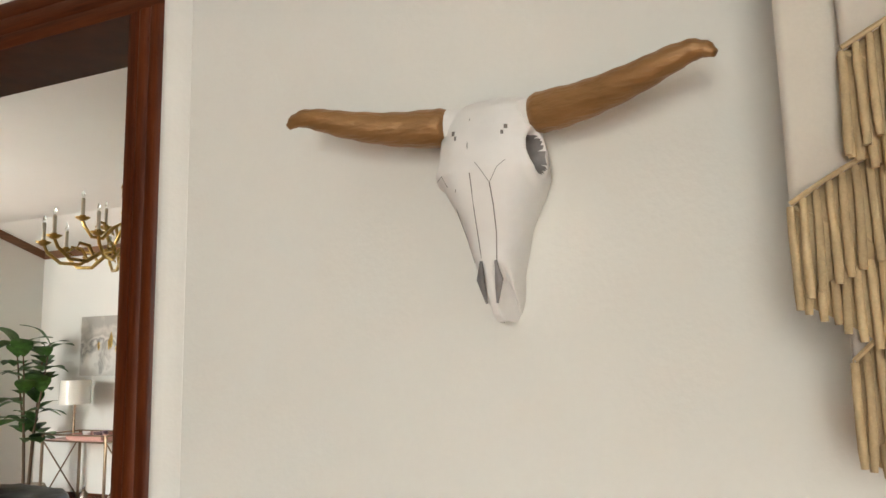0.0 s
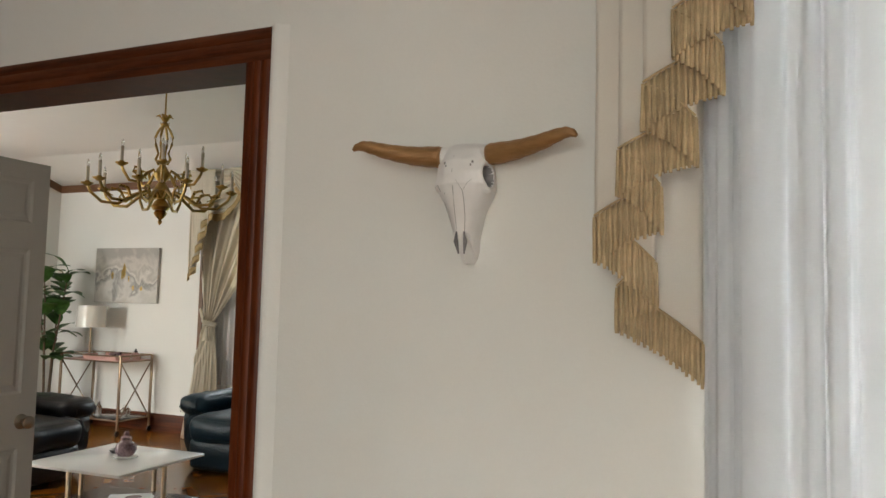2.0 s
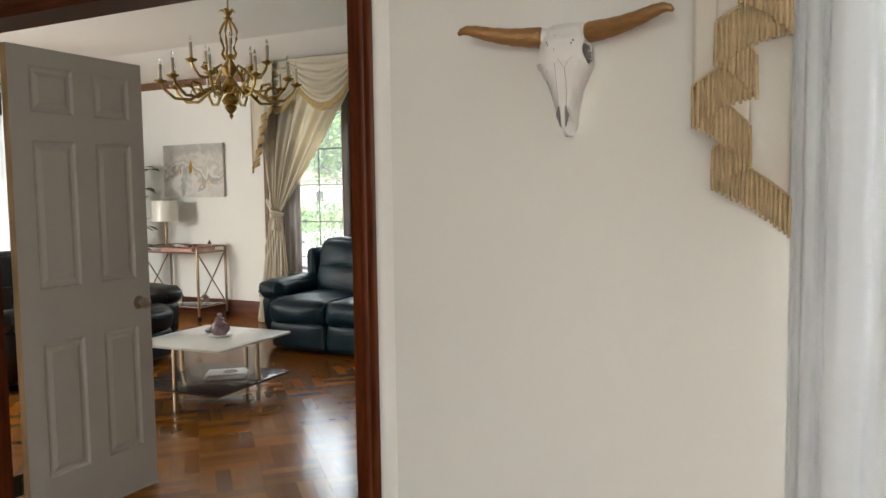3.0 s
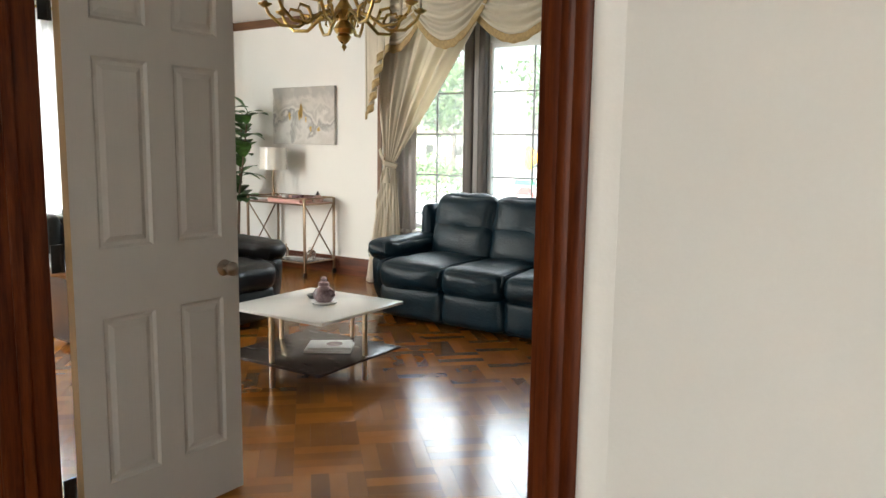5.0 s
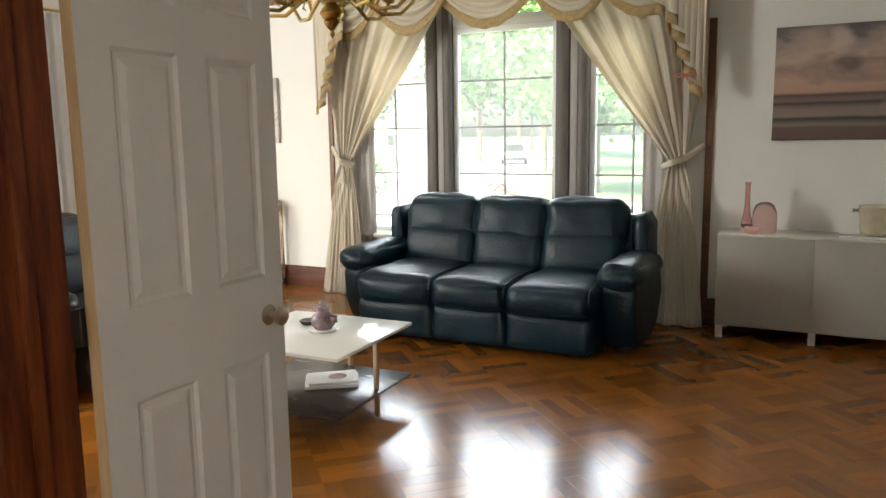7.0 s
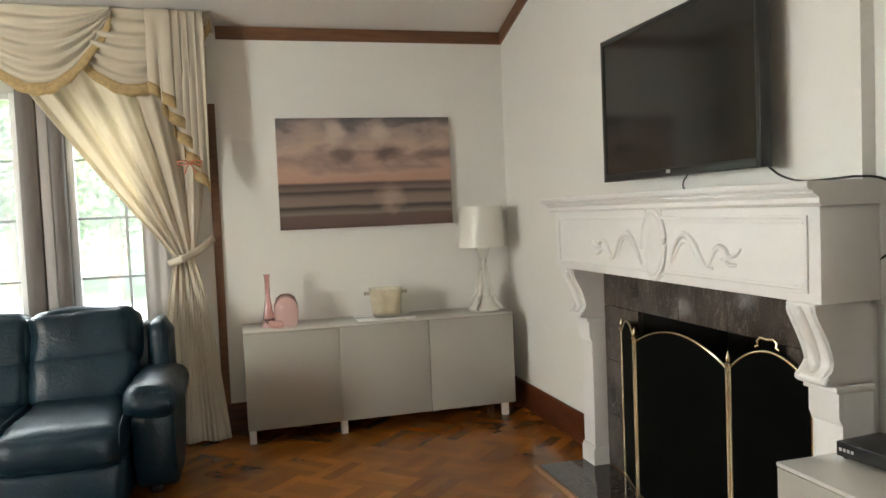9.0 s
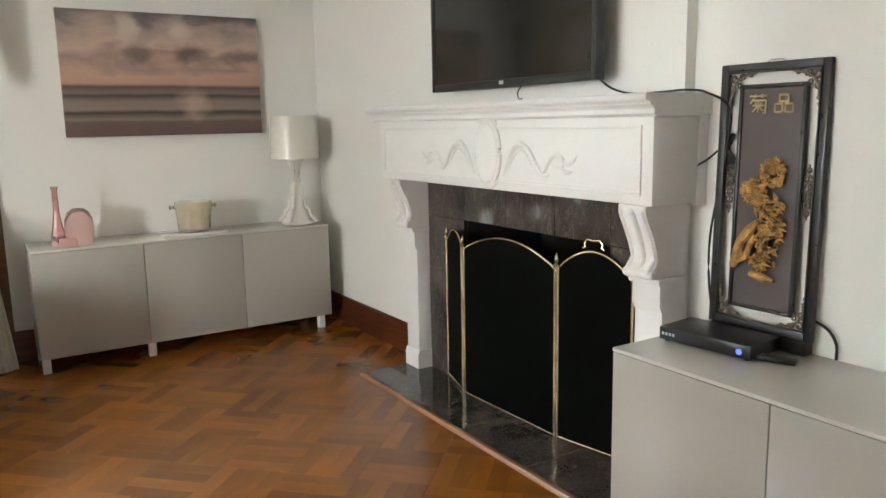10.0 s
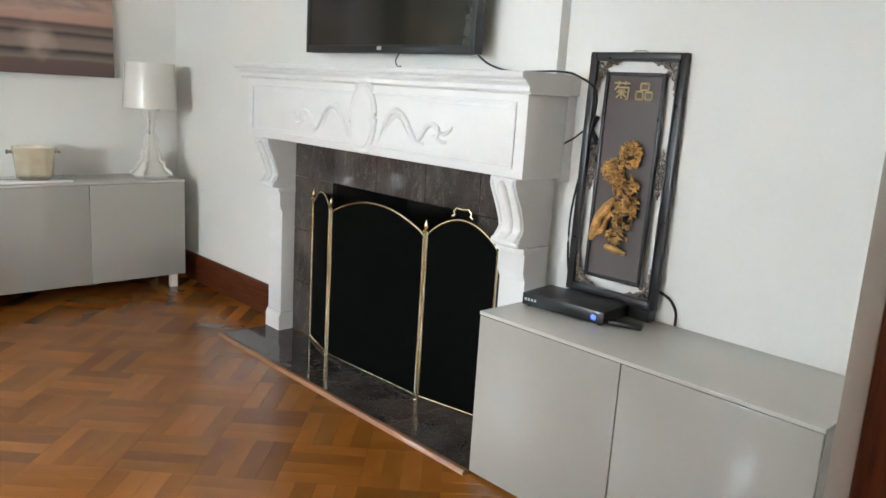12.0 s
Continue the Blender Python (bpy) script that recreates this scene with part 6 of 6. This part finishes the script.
for sgn in (-1, 1):
    for dx, dz, r in ((0.0, 0.0, 0.0021), (sgn * -0.003, -0.006, 0.0016)):
        p = on_skull(sgn * 0.027 + dx, 0.181 + dz)
        part("pit", bm_tube([p + Vector((0, 0.001, 0.002)), p + Vector((0, 0.0005, -0.002))], r, 6), DARKLINE, sk, "small dark pit")
for sgn in (-1, 1):
    part("nostril", bm_tube([(sgn * 0.0075, -0.0608, 0.054), (sgn * 0.0095, -0.0582, 0.036), (sgn * 0.0055, -0.0535, 0.013)], (0.0015, 0.0042, 0.0012), 8), HOLLOW_SHADE, sk, "nostril with its shade coloured grey")
    base = Vector((sgn * 0.047, -0.045, 0.1985))
    path = [(0.0, 0, 0), (0.022, -0.003, 0.001), (0.050, -0.008, 0.003), (0.08, -0.016, 0.007), (0.11, -0.024, 0.013), (0.135, -0.030, 0.020), (0.154, -0.034, 0.024), (0.166, -0.036, 0.022), (0.174, -0.037, 0.016)]
    pts = []
    for i in range(len(path) - 1):
        for t in (0, 0.33, 0.66):
            pts.append(base + Vector([sgn * (path[i][0] + (path[i + 1][0] - path[i][0]) * t) if k == 0 else path[i][k] + (path[i + 1][k] - path[i][k]) * t for k in range(3)]))
    pts.append(base + Vector((sgn * 0.174, -0.037, 0.016)))
    n = len(pts)
    rad = [0.0170 * (1 - max(0, i / (n - 1) - 0.12) / 0.88) ** 0.75 + 0.0035 + 0.0005 * math.sin(i * 2.1) for i in range(n)]
    rad[0] *= 0.9
    part("horn", bm_tube(pts, rad, 18), HORN, sk, "bronze painted ridged horn", smooth="all")
    part("horn_socket", bm_tube([base + Vector((-sgn * 0.02, 0.004, 0)), base + Vector((sgn * 0.004, 0, 0))], (0.016, 0.0190), 16), BONE, sk)

# ---- den: slanted window, sheer curtain, cascade with tassel fringe ----
wd = tagged(thing("window_den", "white-framed den window behind sheer curtains", "window", (1.08, 0.06, 0), -45), kind="structure")
part("window_frame", joined(bm_box((0.12, 0.08, 0.45), (0.17, 0.14, 2.55)), bm_box((1.67, 0.08, 0.45), (1.72, 0.14, 2.55)), bm_box((0.17, 0.08, 0.45), (1.67, 0.14, 0.5)), bm_box((0.17, 0.08, 2.5), (1.67, 0.14, 2.55)), bm_box((0.90, 0.08, 0.5), (0.94, 0.14, 2.5))), VINYL, wd)
for a, b in ((0.17, 0.90), (0.94, 1.67)):
    dp = part("pane", bm_box((a, 0.107, 0.5), (b, 0.113, 2.5)), CLEAR, wd, smooth=None)
    dp.visible_shadow = False
cu = thing("curtain", "white sheer curtain in soft folds at the den window", "curtain")
part("curtain_cloth", folds((1.035, -0.055), (2.05, -1.00), 0.02, 2.66, 19, 0.015, 380), SHEERW, cu, smooth="all")
part("curtain_edge", folds((0.985, -0.010), (1.055, -0.045), 0.02, 2.66, 1.5, 0.012, 30), SHEERW, cu, "white sheer inner curtain edge", smooth="all")
part("curtain_rod", bm_tube([(0.97, -0.02, 2.67), (2.07, -1.03, 2.67)], 0.014, 10), ANTIQUE, cu)

cs = thing("curtain_cascade", "cream cascade valance edged with straw tassel fringe", "valance")
# folds from the top down: right and left turning points of the lower edge, as (x, z)
turns = [((1.115, 2.090), (0.998, 2.055)), ((1.071, 1.985), (0.952, 1.946)), ((1.028, 1.880), (0.902, 1.833)), ((0.986, 1.772), (0.858, 1.728)), ((0.928, 1.664), (0.814, 1.616)), ((0.917, 1.537), (0.850, 1.494))]
TIP, CORD = (0.984, 1.397), 0.080
rnd = random.Random(5)


def cascade_fold(a, b, y, front, k_last=False):
    """One fold of cloth with its fringe, its lower edge running from a to b."""
    def edge(t):
        bow = math.sin(math.pi * t)
        return Vector((a[0] + (b[0] - a[0]) * t, y - (0.002 if front else 0.0) * bow + (0.110 * t if k_last else 0), a[1] + (b[1] - a[1]) * t + 0.008 * bow))
    def f(u, v):
        p = edge(u)
        return (p.x, p.y + 0.001 * math.sin(9 * v + 7 * u), p.z + (2.665 - p.z) * v)
    cl = part("cascade_fold", bm_sheet(f, 14, 16, 0.0012), CASCADE, cs, smooth="all")
    length = math.hypot(b[0] - a[0], b[1] - a[1])
    count = max(4, round(length / 0.0104))
    cords = []
    for k in range(count + 1):
        p = edge(k / count)
        ln = CORD * rnd.uniform(0.98, 1.02)
        pts = []
        for q in range(7):
            t = q / 6
            pts.append((p.x + 0.0016 * t * math.sin(2.2 * t + 2.1 * k), p.y - 0.0015, p.z - ln * t))
        cords.append(bm_tube(pts, [0.0028, 0.0033, 0.0034, 0.0034, 0.0035, 0.0037, 0.0030], 8))
    fr = part("tassel_fringe", joined(*cords), TASSEL, cl, "straw twisted tassel fringe", smooth=60)
    part("fringe_backing", bm_sheet(lambda u, v: edge(u) + Vector((0, 0.0040, 0.002 - (CORD - 0.004) * v)), 12, 3, 0.001), TASSEL, cl, smooth="all")
    part("fringe_heading", bm_tube([edge(k / 12) + Vector((0, -0.004, 0.002)) for k in range(13)], 0.0022, 6), TASSEL, cl)


for k, (right, left) in enumerate(turns):
    cascade_fold(right, left, -0.230 + 0.021 * k, True)
    nxt = turns[k + 1][0] if k + 1 < len(turns) else TIP
    cascade_fold(left, nxt, -0.2225 + 0.021 * k, False, k == len(turns) - 1)
part("cascade_rail", bm_tube([(0.78, -0.16, 2.67), (1.14, -0.16, 2.67)], 0.012, 8), ANTIQUE, cs)


# ---- beyond the windows ----
def street_sign(name, label, at, plate, mat, post):
    s = thing(name, label, "sign", at)
    part("post", bm_tube([(0, 0.03, 0), (0, 0.03, post)], 0.03, 8), GALV, s)
    part("plate", bm_prism(plate, "y", -0.01, 0.01), mat, s, smooth=None)
    return s


R = 0.46
street_sign("warning_sign", "yellow diamond warning sign on a roadside post", (-13.6, 25.0, -0.6), [(0, 1.62 + R * 1.1), (R * 1.1, 1.62), (0, 1.62 - R * 1.1), (-R * 1.1, 1.62)], SIGNY, 2.1)
sg = street_sign("stop_sign", "red octagonal sign on a roadside post", (-13.2, 24.0, -0.9), [(0.42 * math.cos(math.pi / 8 + k * math.pi / 4), 0.45 + 0.42 * math.sin(math.pi / 8 + k * math.pi / 4)) for k in range(8)], SIGNR, 0.9)
part("name_plate", bm_box((-0.45, -0.012, 0.90), (0.45, 0.012, 1.10)), SIGNG, sg, "green plate")
part("white_band", bm_box((-0.30, -0.014, 0.38), (0.30, -0.0105, 0.52)), PAPER, sg, "white band")


def tree(at, height, spread, seed, mat=None, n=420):
    t = thing("tree", "leafy green tree standing beyond the lawn", "tree", at, group="trees outside")
    r = random.Random(seed)
    part("trunk", bm_tube([(0, 0, 0), (0.05, 0.02, height * 0.3), (-0.03, 0.05, height * 0.7)], (0.22, 0.16, 0.06), 10), BARK, t)
    bms = []
    for k in range(6):
        a = k * 1.05 + r.random()
        h = height * r.uniform(0.28, 0.5)
        bms.append(bm_tube([(0, 0, h), (spread * 0.35 * math.cos(a), spread * 0.35 * math.sin(a), h + height * 0.15), (spread * 0.6 * math.cos(a), spread * 0.6 * math.sin(a), h + height * 0.28)], (0.09, 0.06, 0.02), 6))
    part("limb", joined(*bms), BARK, t)
    verts, faces = [], []
    for k in range(n):
        a, c = r.uniform(0, 6.28), r.uniform(-1, 1)
        q = r.uniform(0.45, 1.0) * (0.8 + 0.35 * math.sin(3 * a + seed) * math.cos(2 * c))
        s = math.sqrt(1 - c * c)
        p = Vector((spread * q * s * math.cos(a), spread * q * s * math.sin(a), height * 0.62 + height * 0.38 * q * c))
        for j in range(5):
            o = p + Vector((r.gauss(0, 0.07 * spread), r.gauss(0, 0.07 * spread), r.gauss(0, 0.06 * spread)))
            u = Vector((r.gauss(0, 1), r.gauss(0, 1), r.gauss(0, 1))).normalized() * r.uniform(0.03, 0.05) * spread
            w = u.orthogonal().normalized() * r.uniform(0.02, 0.035) * spread
            i = len(verts)
            verts += [o - u, o + w, o + u, o - w]
            faces.append((i, i + 1, i + 2, i + 3))
    me = bpy.data.meshes.new("crown")
    me.from_pydata([tuple(v) for v in verts], [], faces)
    me.materials.append(mat or FOLIAGE)
    c = new("crown", me)
    c.parent = t
    return t


for x, y, h, w, seed in ((-14.0, 38.0, 11.0, 4.6, 1), (-1.5, 24.0, 9.0, 3.8, 2), (-7.0, 42.0, 12.0, 5.2, 3), (3.5, 30.0, 10.0, 4.8, 5), (-24.0, 52.0, 12.0, 5.5, 8), (-30.0, 44.0, 9.0, 4.5, 9)):
    tree((x, y, -0.6), h, w, seed, None, 700)


for x, y, h, w, seed in ((-20.5, 62.0, 16.0, 6.5, 21), (-28.5, 72.0, 17.0, 7.0, 22), (-13.0, 58.0, 15.0, 6.5, 23), (-8.0, 52.0, 13.0, 6.0, 24), (-36.0, 96.0, 15.0, 8.0, 27)):
    tree((x, y, -0.6), h, w, seed, CONIFER, 1500)
for x, y, h, w, seed in ((-7.6, 25.0, 7.0, 3.6, 31), (-4.2, 21.5, 6.2, 3.2, 32), (-5.4, 30.0, 9.0, 4.2, 33)):
    tree((x, y, -0.6), h, w, seed, None, 1500)


CARPAINT = material("grey_car_paint", (0.16, 0.17, 0.19), 0.3, 0.4, var=0.05, bump=0.0, coat=0.5)
TYRE = material("tyre_rubber", (0.02, 0.02, 0.02), 0.8, var=0.1, bump=0.0)
car = thing("parked_car", "grey car parked on the pale side road", "car", (-20.0, 49.0, -0.585), 20)
body = part("body", joined(bm_round((-0.88, -2.1, 0.28), (0.88, 2.1, 0.86), 0.14, 6), bm_prism([(-0.80, 0.84), (0.80, 0.84), (0.62, 1.42), (-0.62, 1.42)], "y", -0.9, 1.5, 0.03)), CARPAINT, car)
part("windscreen", bm_prism([(-0.70, 0.90), (0.70, 0.90), (0.56, 1.36), (-0.56, 1.36)], "y", -0.915, -0.902), SCREEN, car, "dark windscreen")
part("bumper", bm_box((-0.84, -2.15, 0.30), (0.84, -2.04, 0.50), 0.03), BLACKPLASTIC, car)
for sgn in (-1, 1):
    part("headlight", bm_box((sgn * 0.66 - 0.17, -2.13, 0.60), (sgn * 0.66 + 0.17, -2.05, 0.74), 0.02), PAPER, car, "pale headlight")
    for y in (-1.3, 1.3):
        part("wheel", moved(bm_lathe([(0.0, -0.1), (0.2, -0.1), (0.32, -0.08), (0.32, 0.08), (0.2, 0.1), (0.0, 0.1)], 18), Matrix.Translation((sgn * 0.80, y, 0.32)) @ Matrix.Rotation(radians(90), 4, "Y")), TYRE, car)


def hedge(at, size, seed, mat, label):
    h = thing("shrub", label, "shrub", at, group="shrubs outside")
    r = random.Random(seed)
    verts, faces = [], []
    for k in range(900):
        a, c = r.uniform(0, 6.28), r.uniform(0, 1)
        s = math.sqrt(1 - c * c) * r.uniform(0.75, 1.05)
        p = Vector((size[0] * s * math.cos(a), size[1] * s * math.sin(a), size[2] * c * r.uniform(0.8, 1.05)))
        u = Vector((r.gauss(0, 1), r.gauss(0, 1), r.gauss(0, 1))).normalized() * 0.09
        w = u.orthogonal().normalized() * 0.05
        i = len(verts)
        verts += [p - u, p + w, p + u, p - w]
        faces.append((i, i + 1, i + 2, i + 3))
    me = bpy.data.meshes.new("foliage")
    me.from_pydata([tuple(v) for v in verts], [], faces)
    me.materials.append(mat)
    c = new("foliage", me)
    c.parent = h
    part("stems", joined(*[bm_tube([(0.06 * math.cos(k * 1.3), 0.06 * math.sin(k * 1.3), 0), (size[0] * 0.6 * math.cos(k * 1.3), size[1] * 0.6 * math.sin(k * 1.3), size[2] * 0.7)], 0.02, 5) for k in range(5)]), BARK, h)


hedge((-5.6, 11.5, -0.6), (0.9, 0.7, 1.15), 1, TERRA, "reddish brown shrub on the lawn")
hedge((-16.0, 22.0, -0.6), (2.2, 1.0, 1.7), 2, FOLIAGE, "green shrub beside the road")
hedge((-1.0, 9.6, -0.6), (1.6, 0.7, 0.9), 3, FOLIAGE, "green shrub near the window")


def house(at, w, d, h, rz):
    hs = thing("house", "pale distant house with a brown gabled roof", "house", at, rz, group="distant houses")
    part("wall", bm_box((-w / 2, 0, 0), (w / 2, d, h)), PALE, hs, smooth=None)
    part("roof", bm_prism([(-w / 2 - 0.4, h + 0.001), (w / 2 + 0.4, h + 0.001), (0, h + w * 0.28)], "y", -0.4, d + 0.4), SHINGLE, hs, smooth=None)
    for x in (-w * 0.3, 0.0, w * 0.3):
        wd2 = part("window", bm_box((x - 0.55, -0.05, 1.0), (x + 0.55, -0.001, 2.3)), VINYL, hs)
        part("pane", bm_box((x - 0.48, -0.06, 1.07), (x + 0.48, -0.051, 2.23)), SCREEN, wd2)


house((-44, 66, -0.6), 12, 9, 3.4, 10)
house((-68, 78, -0.6), 13, 9, 3.4, -5)

# ---- parquet: basket-weave blocks of four strips, laid diagonally ----
SQ, STRIPS, GAP = 0.30, 4, 0.0003
SW = SQ / STRIPS
def strip_mesh(name):
    a, b, z, c = SQ / 2 - GAP, SW / 2 - GAP, 0.0, 0.0004
    v = [(-a, -b, -0.006), (a, -b, -0.006), (a, b, -0.006), (-a, b, -0.006), (-a, -b, z - c), (a, -b, z - c), (a, b, z - c), (-a, b, z - c), (-a + c, -b + c, z), (a - c, -b + c, z), (a - c, b - c, z), (-a + c, b - c, z)]
    fc = [(8, 9, 10, 11)] + [(k, (k + 1) % 4, 4 + (k + 1) % 4, 4 + k) for k in range(4)] + [(4 + k, 4 + (k + 1) % 4, 8 + (k + 1) % 4, 8 + k) for k in range(4)]
    return v, fc
sv, sf = strip_mesh("strip")
strip = bpy.data.meshes.new("parquet_strip")
strip.from_pydata(sv, [], sf)
strip.materials.append(PARQUET)
fl = tagged(thing("floor", "varnished oak basket-weave parquet floor", "floor"), kind="structure")
ANG = radians(45)
ca, sa = math.cos(ANG), math.sin(ANG)
near, rest = [], []
for i in range(-32, 33):
    for j in range(-32, 33):
        for k in range(STRIPS):
            o = (k + 0.5) * SW - SQ / 2
            lx, ly, turn = (i * SQ, j * SQ + o, 0.0) if (i + j) % 2 == 0 else (i * SQ + o, j * SQ, math.pi / 2)
            x, y = -3.05 + lx * ca - ly * sa, 2.6 + lx * sa + ly * ca
            if -7.2 < x < EAST + 0.24 and 0.06 < y < NORTH + 0.2:
                (near if (-0.75 < x < 0.42 and 1.15 < y < 3.25) else rest).append((x, y, ANG + turn))
near.sort(key=lambda p: (p[0] - 0.0) ** 2 + (p[1] - 2.2) ** 2)
rest += near[300:]
for x, y, a in near[:300]:
    ob = new("parquet_strip", strip)
    ob.matrix_basis = pose(x, y, 0, 0, 0, math.degrees(a))
    ob.parent = fl
flat_v = [v if v[2] < -0.005 else (v[0], v[1], 0.0) for v in sv[:8]]
flat_f = [(4, 5, 6, 7)] + sf[1:5]
vv, ff = [], []
for x, y, a in rest:
    c, s, base = math.cos(a), math.sin(a), len(vv)
    vv += [(x + p * c - q * s, y + p * s + q * c, z) for p, q, z in flat_v]
    ff += [tuple(base + t for t in face) for face in flat_f]
me = bpy.data.meshes.new("parquet_rest")
me.from_pydata(vv, [], ff)
me.materials.append(PARQUET)
pr = tagged(new("parquet_rest", me), "further strips of the oak parquet floor", kind="stuff")
pr.parent = fl
